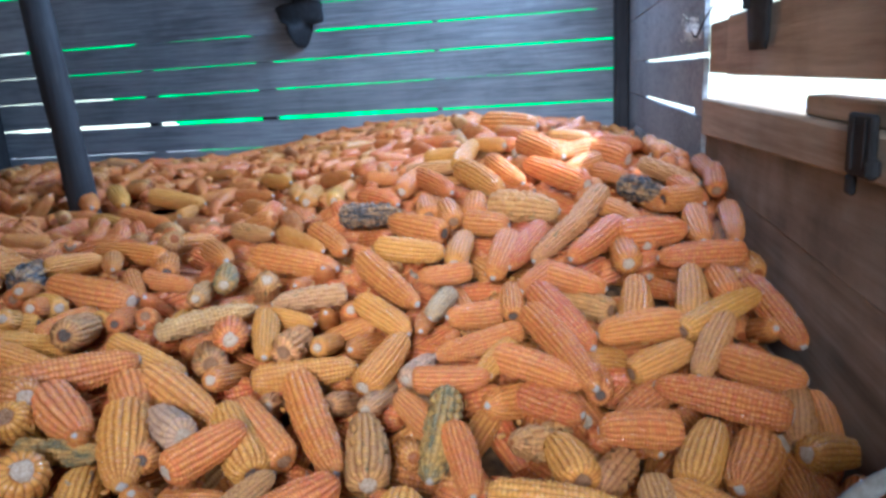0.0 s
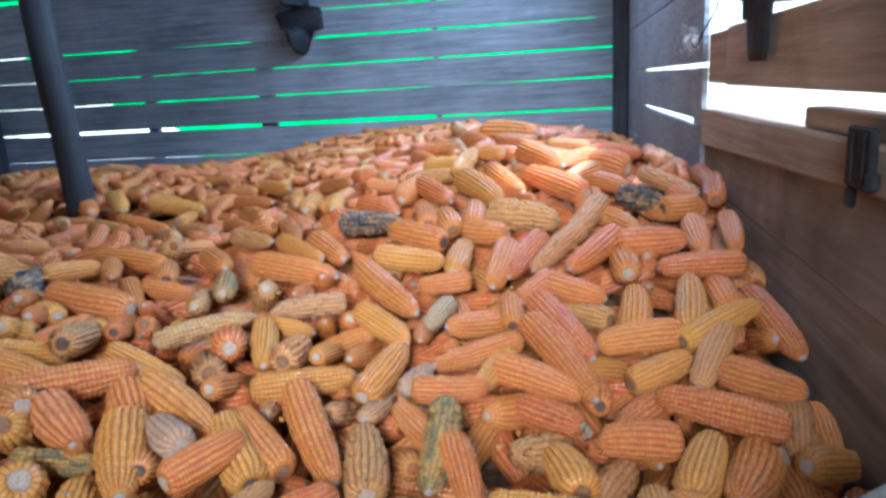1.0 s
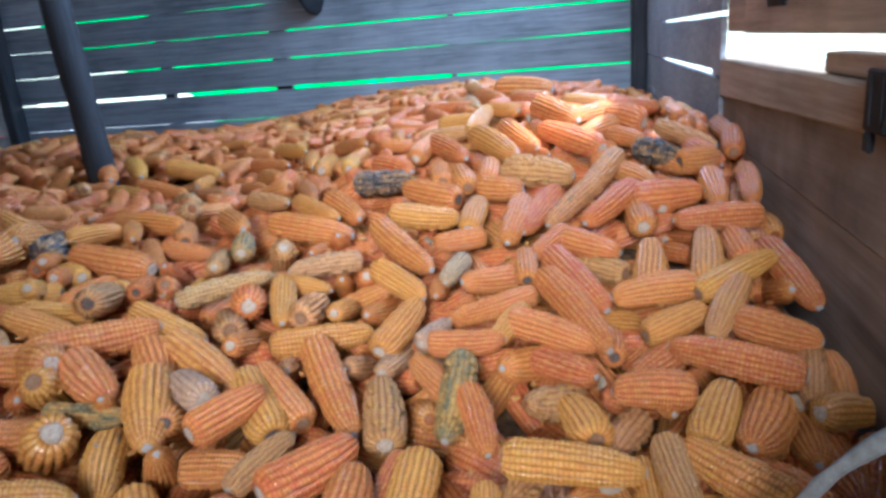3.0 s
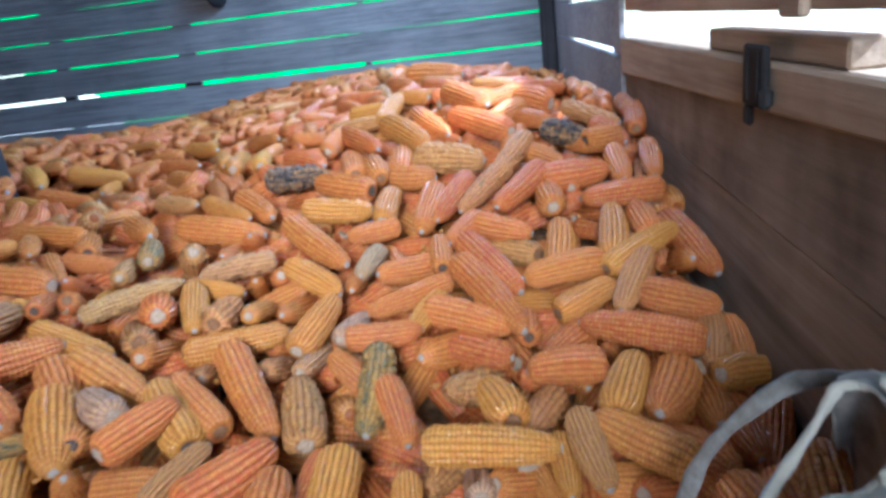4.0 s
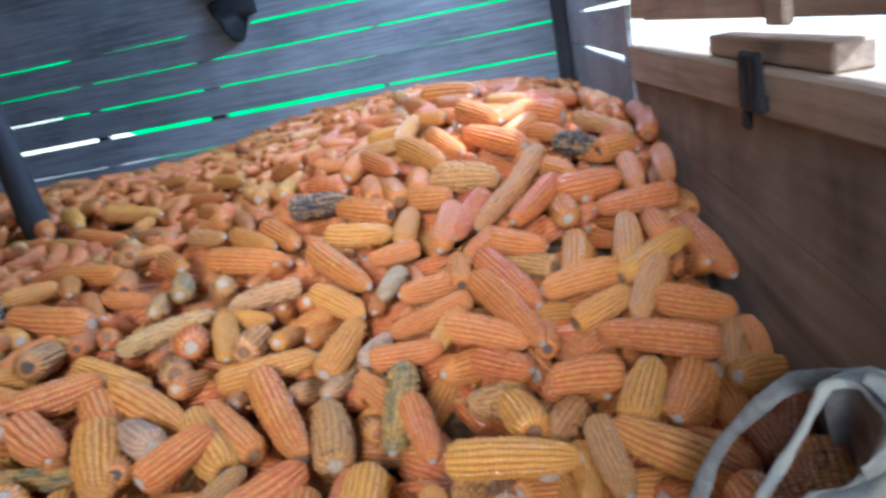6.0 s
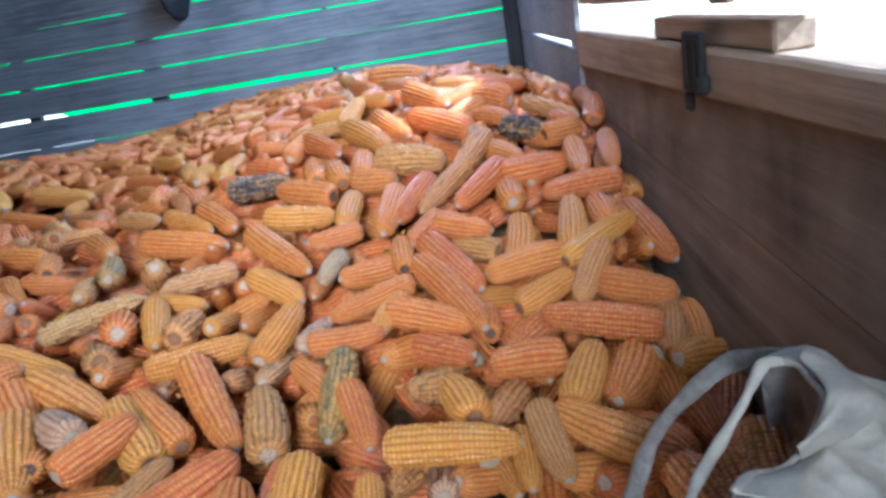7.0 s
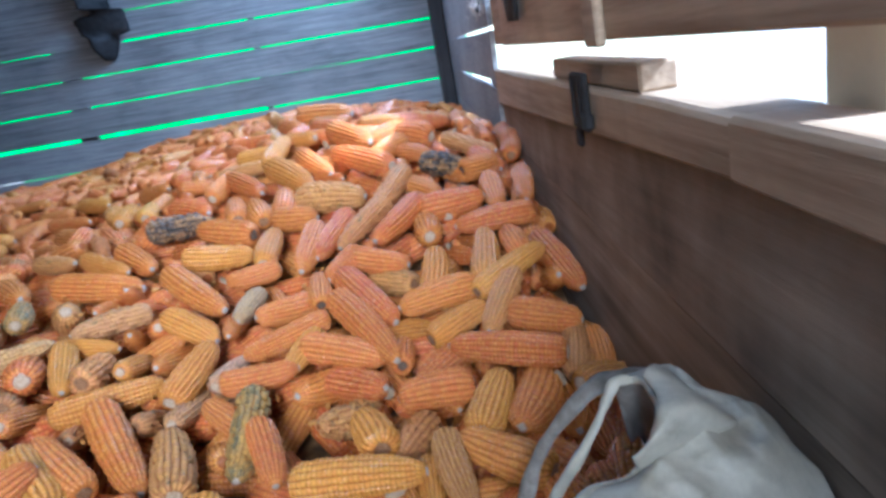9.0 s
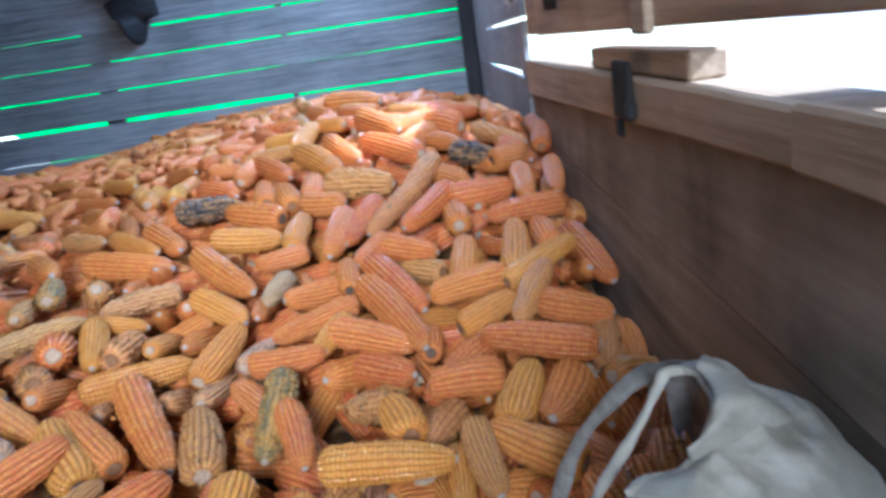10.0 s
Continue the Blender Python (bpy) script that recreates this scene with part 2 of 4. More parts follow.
GLARE = glow_material("glowing_pale_field", [(0.3, (0.78, 0.76, 0.42)), (0.7, (0.95, 0.93, 0.70))], 3.0, 0.34)
# tarp colours with emission in place of daylight behind the cloth
CLOTH_WHITE = glow_material("glowing_white_stripe", [(0.3, (0.44, 0.40, 0.29)), (0.7, (0.58, 0.52, 0.40))], 6.0, 0.20)
CLOTH_RED = glow_material("glowing_red_stripe", [(0.3, (0.36, 0.07, 0.06)), (0.7, (0.46, 0.10, 0.085))], 6.0, 0.20)
CLOTH_BLUE = glow_material("glowing_blue_stripe", [(0.3, (0.10, 0.17, 0.20)), (0.7, (0.16, 0.24, 0.27))], 6.0, 0.20)


# ---- helpers for meshes ----
def mesh_object(name, bm, mat, parent=None, label="", smooth=False):
    me = bpy.data.meshes.new(name)
    bm.to_mesh(me)
    bm.free()
    me.materials.append(mat)
    if smooth:
        me.polygons.foreach_set("use_smooth", [True] * len(me.polygons))
    ob = new(name, me)
    if parent is not None:
        ob.parent = parent
    if label:
        tagged(ob, label)
    return ob


def part(name, bm, mat, parent, label="", smooth=False):
    return mesh_object(name, bm, mat, parent, label, smooth)


def box(bm, x0, x1, y0, y1, z0, z1, bevel=0.003):
    made = bmesh.ops.create_cube(bm, size=1.0, matrix=Matrix.Translation(((x0 + x1) / 2, (y0 + y1) / 2, (z0 + z1) / 2)) @ Matrix.Diagonal((x1 - x0, y1 - y0, z1 - z0, 1)))
    if bevel:
        edges = {e for v in made["verts"] for e in v.link_edges}
        bmesh.ops.bevel(bm, geom=list(edges), offset=bevel, segments=1, affect="EDGES", profile=0.5)
    return bm


def thing(name, label, category, group="", at=(0, 0, 0), kind=""):
    ob = new(name)
    ob.empty_display_size = 0.05
    ob.location = at
    return tagged(ob, label, category, group, kind)


# ---- shape of the heap ----
HEAP = [0.7628, 0.018, -0.0564, -0.0294, 0.0279, 0.05, 0.0939, 0.0662, 0.0677, 0.1352, -0.0955, -0.136, 0.0987, -0.0349, -0.1184, 0.3318, 0.2611, -0.0706, 0.0259, 0.2192, -0.2531, -0.066, 0.2855, -0.0625, -0.0636, 0.2175, 0.325, 0.063, -0.121, 0.0362, 0.108, -0.1089, 0.211]
CENTRES = [(a, b) for a in np.linspace(-3.2, 0.6, 6) for b in (0.4, 1.2, 2.0, 2.8, 3.8)]


def heap(x, y):
    """Height of the top of the corn."""
    z = HEAP[0] + HEAP[1] * x + HEAP[2] * y
    for w, (a, b) in zip(HEAP[3:], CENTRES):
        z += w * math.exp(-((x - a) ** 2 / 0.72 + (y - b) ** 2 / 0.5))
    return z


# ---- setting ----
ground = tagged(mesh_object("ground", box(bmesh.new(), -400, 400, -400, 400, -0.45, -0.30, 0), GROUND), "pale dry sunlit ground round the crib", "ground", kind="structure")
floor = tagged(mesh_object("floor", box(bmesh.new(), -3.6, 0.75, -1.1, 4.3, -0.06, 0.0, 0), FLOOR), "dusty board floor under the heaped corn", "floor", kind="structure")
# unseen roof, added to close the place overhead
ceiling_bm = bmesh.new()
for i in range(28):
    box(ceiling_bm, -3.65, 0.8, -1.15 + i * 0.197, -1.15 + i * 0.197 + 0.193, 2.30, 2.325)
# whole sheet above the boards blocks sun through their joints
box(ceiling_bm, -3.75, 1.0, -1.3, 4.5, 2.329, 2.36)
for x in (-3.0, -1.8, -0.6, 0.5):
    box(ceiling_bm, x - 0.04, x + 0.04, -1.1, 4.2, 2.18, 2.298)
ceiling = tagged(mesh_object("ceiling", ceiling_bm, WOOD_ROOF), "unseen dark boarded roof on rafters, added to shut out the sky", "ceiling", kind="structure")

# back wall: boards with light gaps. Each gap: height, then (x, width) along it
GAPS = [
    (0.42, [(-3.45, 0.0000), (0.6, 0.0000)]),
    (0.58, [(-3.45, 0.0000), (0.6, 0.0000)]),
    (0.742, [(-3.45, 0.0025), (-3.2, 0.0030), (-2.0, 0.0042), (0.6, 0.0035)]),
    (0.913, [(-3.45, 0.0037), (-3.27, 0.0074), (-3.24, 0.0180), (-2.3, 0.0195), (-1.0, 0.0205), (-0.53, 0.0203), (-0.48, 0.0105), (0.5, 0.0081)]),
    (1.081, [(-3.45, 0.0000), (-3.2, 0.0037), (-2.3, 0.0056), (-1.0, 0.0056), (-0.6, 0.0037), (-0.43, 0.0000), (-0.09, 0.0000), (-0.06, 0.0037), (0.5, 0.0074)]),
    (1.238, [(-3.4, 0.0019), (-2.7, 0.0043), (-1.9, 0.0031), (-1.5, 0.0050), (-0.9, 0.0074), (0.5, 0.0087)]),
    (1.393, [(-3.45, 0.0062), (-2.36, 0.0081), (-2.32, 0.0000), (-2.12, 0.0000), (-2.1, 0.0025), (-1.6, 0.0056), (-1.56, 0.0000), (-1.2, 0.0000), (-1.17, 0.0112), (-0.4, 0.0093), (0.38, 0.0043), (0.41, 0.0000), (0.6, 0.0000)]),
    (1.545, [(-3.45, 0.0000), (-1.2, 0.0000), (-1.15, 0.0062), (-0.3, 0.0099), (0.6, 0.0062)]),
    (1.722, [(-3.45, 0.0265), (-2.98, 0.0234), (-2.95, 0.0000), (-1.0, 0.0000), (0.6, 0.0050)]),
    (1.90, [(-3.45, 0.0000), (0.6, 0.0037)]),
    (2.10, [(-3.45, 0.0025), (0.6, 0.0000)]),
]


def gap_width(stops, x):
    return float(np.interp(x, [s[0] for s in stops], [s[1] for s in stops])) if stops else 0.0


wall_back = thing("wall_back", "grey weathered board wall with bright gaps between planks", "wall", at=(0, 4.1, 0), kind="structure")
edges_z = [(0.0, [])] + GAPS + [(2.30, [])]
for (za, ga), (zb, gb) in zip(edges_z[:-1], edges_z[1:]):
    bm = bmesh.new()
    xs = sorted({-3.56, 0.66} | {s[0] for s in ga + gb} | set(np.round(np.linspace(-3.4, 0.5, 9), 3)))
    rng = random.Random(int(za * 1000))
    rings = []
    for x in xs:
        wob = 0.0006 * rng.uniform(-1, 1)
        lo, hi = za + max(gap_width(ga, x), 0.0012) / 2 + wob, zb - max(gap_width(gb, x), 0.0012) / 2 - wob
        rings.append([bm.verts.new((x, y, z)) for y, z in ((0.0, lo), (0.0, hi), (0.026, hi), (0.026, lo))])
    for p, q in zip(rings[:-1], rings[1:]):
        for i in range(4):
            bm.faces.new((p[i], q[i], q[(i + 1) % 4], p[(i + 1) % 4]))
    bm.faces.new(rings[0])
    bm.faces.new(rings[-1][::-1])
    bmesh.ops.recalc_face_normals(bm, faces=bm.faces)
    plank = part("plank", bm, WOOD_BACK, wall_back)
    plank.location.y = 0.004 * rng.random()
for x, w in ((-2.305, 0.068), (-1.535, 0.098), (-0.49, 0.028)):
    part("batten", box(bmesh.new(), x - w / 2, x + w / 2, 0.034, 0.075, 0, 2.28), WOOD_POST, wall_back)
part("corner_post", box(bmesh.new(), 0.482, 0.552, -0.16, -0.003, 0, 2.29, 0.008), WOOD_POST, wall_back)

# right wall: boards run along y at x = 0.555
wall_right = thing("wall_right", "brown sawn board wall with a wide open gap", "wall", at=(0.555, 0, 0), kind="structure")


def side_plank(name, y0, y1, z0a, z1a, z0b, z1b, x0=0.0, x1=0.032, mat=None, parent=None):
    """A board along y; its lower and upper edges at y0 (a) and at y1 (b)."""
    bm = bmesh.new()
    n = 8
    rings = []
    for i in range(n + 1):
        f = i / n
        y, lo, hi = y0 + (y1 - y0) * f, z0a + (z0b - z0a) * f, z1a + (z1b - z1a) * f
        k = 0.0022 * math.sin(i * 2.1 + y0 * 9)
        rings.append([bm.verts.new((x, y, z)) for x, z in ((x0, lo + 0.003), (x0, hi - 0.004 + k * 0.5), (x0 + 0.004, hi + k * 0.5), (x1, hi), (x1, lo), (x0 + 0.003, lo))])
    for p, q in zip(rings[:-1], rings[1:]):
        for i in range(6):
            bm.faces.new((p[i], q[i], q[(i + 1) % 6], p[(i + 1) % 6]))
    bm.faces.new(rings[0])
    bm.faces.new(rings[-1][::-1])
    bmesh.ops.recalc_face_normals(bm, faces=bm.faces)
    return part(name, bm, mat or WOOD_RIGHT, parent or wall_right)


# far section, beyond the gap
for za, zb in ((0, 0.3), (0.302, 0.6), (0.602, 0.792), (0.81, 0.955)):
    side_plank("plank", 1.962, 4.10, za, zb, za, zb, x1=0.013, mat=WOOD_BACK)
side_plank("plank", 1.962, 3.54, 0.792, 0.810, 0.792, 0.810, x1=0.013, mat=WOOD_BACK)
side_plank("plank", 3.58, 4.10, 0.792, 0.810, 0.792, 0.810, x1=0.013, mat=WOOD_BACK)
side_plank("plank", 2.07, 3.22, 0.971, 1.0965, 0.963, 1.0985, x1=0.013, mat=WOOD_BACK)
side_plank("plank", 1.962, 2.068, 0.957, 1.0975, 0.957, 1.0985, x1=0.013, mat=WOOD_BACK)
side_plank("plank", 3.222, 4.10, 0.957, 1.106, 0.957, 1.106, x1=0.013, mat=WOOD_BACK)
side_plank("plank", 1.962, 4.10, 1.109, 1.30, 1.103, 1.30, x1=0.013, mat=WOOD_BACK)
for za, zb in ((1.302, 1.55), (1.552, 1.8), (1.802, 1.99)):
    side_plank("plank", 1.962, 4.10, za, zb, za, zb, x1=0.013, mat=WOOD_BACK)
# board added to stop light leaking between the two wall sections
part("end_board", box(bmesh.new(), 0.0135, 0.064, 1.9625, 1.98, 0.0, 1.0, 0.002), WOOD_BACK, wall_right)
# near section: planks under the gap, pale top timber in two lengths, plank over the gap
for za, zb in ((0, 0.3), (0.302, 0.60)):
    side_plank("plank", -1.0, 1.96, za, zb, za, zb, 0.012, 0.05)
side_plank("plank", -1.0, 1.96, 0.601, 0.7900, 0.601, 0.8250, 0.0118, 0.05, WOOD_WORN)
side_plank("plank", -1.0, 1.96, 0.786, 0.99, 0.821, 0.99, 0.0105, 0.05)
side_plank("beam", 0.607, 1.96, 0.962, 1.004, 0.915, 1.002, 0.0, 0.066, WOOD_PALE)
side_plank("beam", -1.0, 0.6065, 0.955, 1.004, 0.960, 1.0045, 0.0, 0.060, WOOD_PALE)
# hidden outward thickness added to keep the sun out of the long gap
side_plank("plank", -1.0, 1.715, 1.060, 1.176, 1.058, 1.176, 0.0, 0.072, WOOD_PALE)
part("batten", box(bmesh.new(), 0.012, 0.052, 1.722, 1.956, 1.060, 1.174, 0.003), WOOD_PALE, wall_right)
part("batten", box(bmesh.new(), -0.012, -0.001, 0.876, 0.930, 1.053, 1.30, 0.003), WOOD_PALE, wall_right)
# unseen upper boards, set low so the sun enters only by the window
side_plank("plank", -1.0, 1.50, 1.200, 1.42, 1.198, 1.42, 0.002, 0.072, WOOD_RIGHT)
side_plank("plank", 1.50, 1.96, 1.40, 1.42, 1.40, 1.42, 0.002, 0.034, WOOD_RIGHT)
for za, zb in ((1.422, 1.7), (1.702, 1.99)):
    side_plank("plank", -1.0, 1.96, za, zb, za, zb)
part("stud", box(bmesh.new(), 0.075, 0.15, 0.53, 0.625, 0.0, 2.28, 0.004), OVERLIT, wall_right)

# left wall at x = -3.42
wall_left = thing("wall_left", "dark board wall with thin light gaps", "wall", at=(-3.42, 0, 0), kind="structure")
for za, zb in ((0, 0.36), (0.362, 0.742), (0.750, 1.048), (1.0535, 1.30), (1.302, 1.62), (1.622, 1.96), (1.962, 2.29)):
    bm = box(bmesh.new(), -0.03, 0.0, -1.1, 4.098, za, zb, 0.002)
    part("plank", bm, WOOD_RIGHT, wall_left)
part("corner_post", box(bmesh.new(), 0.003, 0.075, 3.99, 4.096, 0, 2.29, 0.008), WOOD_POST, wall_left)

# wall behind the camera, with the open doorway
wall_front = thing("wall_front", "board wall with an open doorway", "wall", at=(0, -1.1, 0), kind="structure")
for x0, x1, z0, z1 in ((-3.42, -0.2, 0, 2.29), (-0.2, 0.555, 0, 1.02), (-0.2, 0.555, 2.19, 2.29)):
    n = max(1, round((z1 - z0) / 0.2))
    for i in range(n):
        part("plank", box(bmesh.new(), x0 + 0.002, x1 - 0.002, -0.03, 0.0, z0 + (z1 - z0) * i / n + 0.001, z0 + (z1 - z0) * (i + 1) / n - 0.001, 0.002), WOOD_RIGHT, wall_front)

# outside, seen through the gaps: backdrops whose own glow stands for sunlight
bm = bmesh.new()
outline = [(-4.6, -0.25), (-4.9, 0.62), (-6.0, 1.07), (-7.05, 1.45), (-7.3, 1.9), (-9.5, 3.2), (-9.5, 5.5), (1.05, 5.5), (1.05, -0.25)]
front = [bm.verts.new((x, 0.0, z)) for x, z in outline]
rear = [bm.verts.new((x, 0.5, z)) for x, z in outline]
bm.faces.new(front)
bm.faces.new(rear[::-1])
for i in range(len(outline)):
    j = (i + 1) % len(outline)
    bm.faces.new((front[i], rear[i], rear[j], front[j]))
bmesh.ops.recalc_face_normals(bm, faces=bm.faces)
hedge = tagged(mesh_object("backdrop", bm, NET), "green foliage backdrop beyond the wall, glowing in place of sunlight", "backdrop", kind="structure")
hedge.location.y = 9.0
field = tagged(mesh_object("backdrop", box(bmesh.new(), -40, 12, 0, 0.3, -0.4, 9, 0), GLARE), "pale field backdrop in the distance, glowing in place of sunlight", "backdrop", kind="structure")
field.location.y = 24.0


# ---- things ----
def tube(bm, points, radii, sides=12, flat=1.0, jitter=0.0, seed=1, caps=True, wide="Y"):
    """A tube along points; flat squeezes it across."""
    rng = random.Random(seed)
    pts = [Vector(p) for p in points]
    rings = []
    ref = Vector((0, 0, 1))
    for i, p in enumerate(pts):
        d = (pts[min(i + 1, len(pts) - 1)] - pts[max(i - 1, 0)]).normalized()
        side = d.cross(ref)
        if side.length < 0.1:
            side = d.cross(Vector((0, 1, 0) if wide == "Y" else (1, 0, 0)))
        side.normalize()
        up = side.cross(d).normalized()
        r = radii[i] if hasattr(radii, "__len__") else radii
        ring = []
        for k in range(sides):
            a = 2 * math.pi * k / sides
            s = r * (1 + jitter * rng.uniform(-1, 1))
            ring.append(bm.verts.new(p + side * (math.cos(a) * s) + up * (math.sin(a) * s * flat)))
        rings.append(ring)
    for p, q in zip(rings[:-1], rings[1:]):
        for k in range(sides):
            bm.faces.new((p[k], p[(k + 1) % sides], q[(k + 1) % sides], q[k]))
    if caps:
        bm.faces.new(rings[0][::-1])
        bm.faces.new(rings[-1])
    return rings


def smooth_path(points, n):
    """Catmull-Rom through the points."""
    p = [Vector(q) for q in points]
    p = [p[0] * 2 - p[1]] + p + [p[-1] * 2 - p[-2]]
    out = []
    for i in range(n + 1):
        f = i / n * (len(p) - 3)
        k = min(int(f), len(p) - 4)
        t = f - k
        a, b, c, d = p[k:k + 4]
        out.append(0.5 * ((2 * b) + (c - a) * t + (2 * a - 5 * b + 4 * c - d) * t * t + (3 * b - a - 3 * c + d) * t ** 3))
    return out


# standing pole in the corn
bm = bmesh.new()
zs = [i * 0.1 for i in range(24)]
tube(bm, [(0.006 * math.sin(z * 3.1) - 0.035 * z, 0.006 * math.cos(z * 2.3), z) for z in zs], [0.046 - 0.002 * z + 0.002 * math.sin(z * 17) for z in zs], 14, 1.0, 0.05, 3)
pole = tagged(mesh_object("wooden_post", bm, WOOD_POST, smooth=True), "dark rough round wooden post standing in the corn", "post")
pole.location = (-1.287, 2.12, 0.0)

# timber block lying on the top timber of the wall
bm = bmesh.new()
box(bm, -0.023, 0.017, -0.215, 0.215, 0.0, 0.029, 0.003)
block = tagged(mesh_object("timber_block", bm, WOOD_PALE), "short pale sawn timber block lying on the wall beam", "timber block")
block.location = (0.594, 1.052, 1.0045)


def hook(name, label, at, pieces):
    """A black strap hinge on a wall: flat plate, tail and knuckle, as separate parts."""
    top = thing(name, label, "bracket", "black brackets on the wall", at)
    for piece, (x0, x1, y0, y1, z0, z1, bev) in pieces:
        part(piece, box(bmesh.new(), x0, x1, y0, y1, z0, z1, bev), BLACK, top)
    return top


lower = hook("wall_bracket", "black bracket with a long tail hanging on the wall beam", (0.554, 1.005, 1.0), [
    ("plate", (-0.010, -0.001, -0.036, 0.030, -0.046, 0.024, 0.003)),
    ("rib", (-0.0125, -0.0105, -0.026, -0.018, -0.038, 0.018, 0.001)),
    ("rib", (-0.0125, -0.0105, 0.006, 0.014, -0.038, 0.018, 0.001)),
    ("knuckle", (-0.016, -0.001, -0.050, -0.0365, -0.044, -0.020, 0.005)),
    ("tail", (-0.009, -0.001, 0.010, 0.030, -0.070, -0.0465, 0.003)),
])
# tapering black strap over the upper plank
strap = thing("hanging_strap", "black tapering rubber strap hanging over the upper plank", "strap", at=(0.553, 1.415, 1.17))
bm = bmesh.new()
tube(bm, smooth_path([(-0.012, -0.01, 0.17), (-0.016, -0.004, 0.09), (-0.014, 0.006, 0.02), (-0.012, 0.008, -0.068)], 14), [0.125, 0.122, 0.118, 0.113, 0.107, 0.10, 0.093, 0.086, 0.079, 0.073, 0.068, 0.064, 0.06, 0.056, 0.046], 12, 0.16, 0.05, 5, wide="X")
part("band", bm, BLACK, strap, smooth=True)
bm = bmesh.new()
tube(bm, smooth_path([(-0.012, 0.05, 0.17), (-0.026, 0.02, 0.06), (-0.022, 0.03, 0.0)], 10), 0.011, 8, 0.8, 0.06, 6)
part("cord", bm, BLACK, strap, smooth=True)

# dark bundle hanging on the back wall
bundle = thing("hanging_bundle", "dark crumpled plastic bag hanging on the board wall", "bag", at=(-1.24, 4.06, 1.46))
bm = bmesh.new()
rings = tube(bm, smooth_path([(-0.03, 0, 0.34), (-0.012, -0.008, 0.17), (0.0, -0.012, 0.0), (-0.02, -0.004, -0.155)], 20),
             [0.06, 0.075, 0.09, 0.10, 0.11, 0.118, 0.124, 0.13, 0.134, 0.137, 0.138, 0.137, 0.134, 0.130, 0.126, 0.12, 0.113, 0.105, 0.09, 0.07, 0.04], 22, 0.24, 0.05, 9)
for v in bm.verts:
    v.co += Vector((0.008 * noise.noise(v.co * 18), 0.008 * noise.noise(v.co * 25 + Vector((3, 1, 2))), 0.01 * noise.noise(v.co * 14)))
    v.co.y = min(v.co.y, 0.034)
part("bag", bm, BLACK, bundle, smooth=True)
bm = bmesh.new()
tube(bm, smooth_path([(-0.03, 0.0, 0.33), (-0.02, 0.012, 0.40), (-0.03, 0.03, 0.46)], 8), 0.007, 6)
part("cord", bm, BLACK, bundle)

# striped tarp over the left wall; its glow stands for daylight through the cloth
tarp = thing("striped_tarp", "striped woven plastic tarp, cream, red and blue, hung on the wall, glowing as if backlit", "tarp", at=(-3.405, 3.2, 1.21))


def tarp_stripe(name, z0, z1, mat, label):
    bm = bmesh.new()
    n = 26
    rows = []
    for z in (z0, (z0 + z1) / 2, z1):
        row = []
        for i in range(n + 1):
            y = -1.2 + 1.985 * i / n + 0.04 * (z / 0.42) * (i / n)
            sag = -0.012 * (1 - i / n) * (1 if z0 < 0.02 else 0.6)
            row.append((0.012 * math.sin(y * 7.0 + z * 3) + 0.006 * math.sin(y * 19 + 1), y, z + sag))
        rows.append(row)
    front = [[bm.verts.new((x + 0.014, y, z)) for x, y, z in row] for row in rows]
    rear = [[bm.verts.new((x + 0.0125, y, z)) for x, y, z in row] for row in rows]
    for g in (front, rear):
        for p, q in zip(g[:-1], g[1:]):
            for i in range(n):
                bm.faces.new((p[i], p[i + 1], q[i + 1], q[i]))
    for p, q in ((front[0], rear[0]), (front[-1], rear[-1])):
        for i in range(n):
            bm.faces.new((p[i], p[i + 1], q[i + 1], q[i]))
    bmesh.ops.recalc_face_normals(bm, faces=bm.faces)
    return part(name, bm, mat, tarp, label, True)


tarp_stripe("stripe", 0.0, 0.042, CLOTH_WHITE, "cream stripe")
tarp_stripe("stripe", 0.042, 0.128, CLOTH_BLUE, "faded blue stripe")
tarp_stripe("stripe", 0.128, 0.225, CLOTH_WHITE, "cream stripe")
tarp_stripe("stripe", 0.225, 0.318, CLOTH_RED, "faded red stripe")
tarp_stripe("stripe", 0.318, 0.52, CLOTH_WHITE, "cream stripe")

# red and cream tarp added outside the left wall; its glow tints the gaps
outer = thing("outside_tarp", "glowing red and cream tarp added outside the wall", "tarp", at=(-3.78, 3.0, 0.3))
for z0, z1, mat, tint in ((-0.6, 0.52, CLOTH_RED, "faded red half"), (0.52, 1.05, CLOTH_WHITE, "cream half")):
    bm = bmesh.new()
    n = 20
    front = [[bm.verts.new((0.03 * math.sin(i * 0.9), -1.6 + 3.0 * i / n, z)) for i in range(n + 1)] for z in (z0, z1)]
    rear = [[bm.verts.new((0.03 * math.sin(i * 0.9) - 0.003, -1.6 + 3.0 * i / n, z)) for i in range(n + 1)] for z in (z0, z1)]
    for g in (front, rear):
        for i in range(n):
            bm.faces.new((g[0][i], g[0][i + 1], g[1][i + 1], g[1][i]))
    for k in (0, 1):
        for i in range(n):
            bm.faces.new((front[k][i], front[k][i + 1], rear[k][i + 1], rear[k][i]))
    bmesh.ops.recalc_face_normals(bm, faces=bm.faces)
    part("panel", bm, mat, outer, tint, True)

# white fluff caught by the window, on a wire
fluff = thing("dried_fluff", "white dried plant fluff caught on a thin wire by the window", "dried plant", at=(0.535, 2.02, 1.165))
bm = bmesh.new()
rng = random.Random(8)
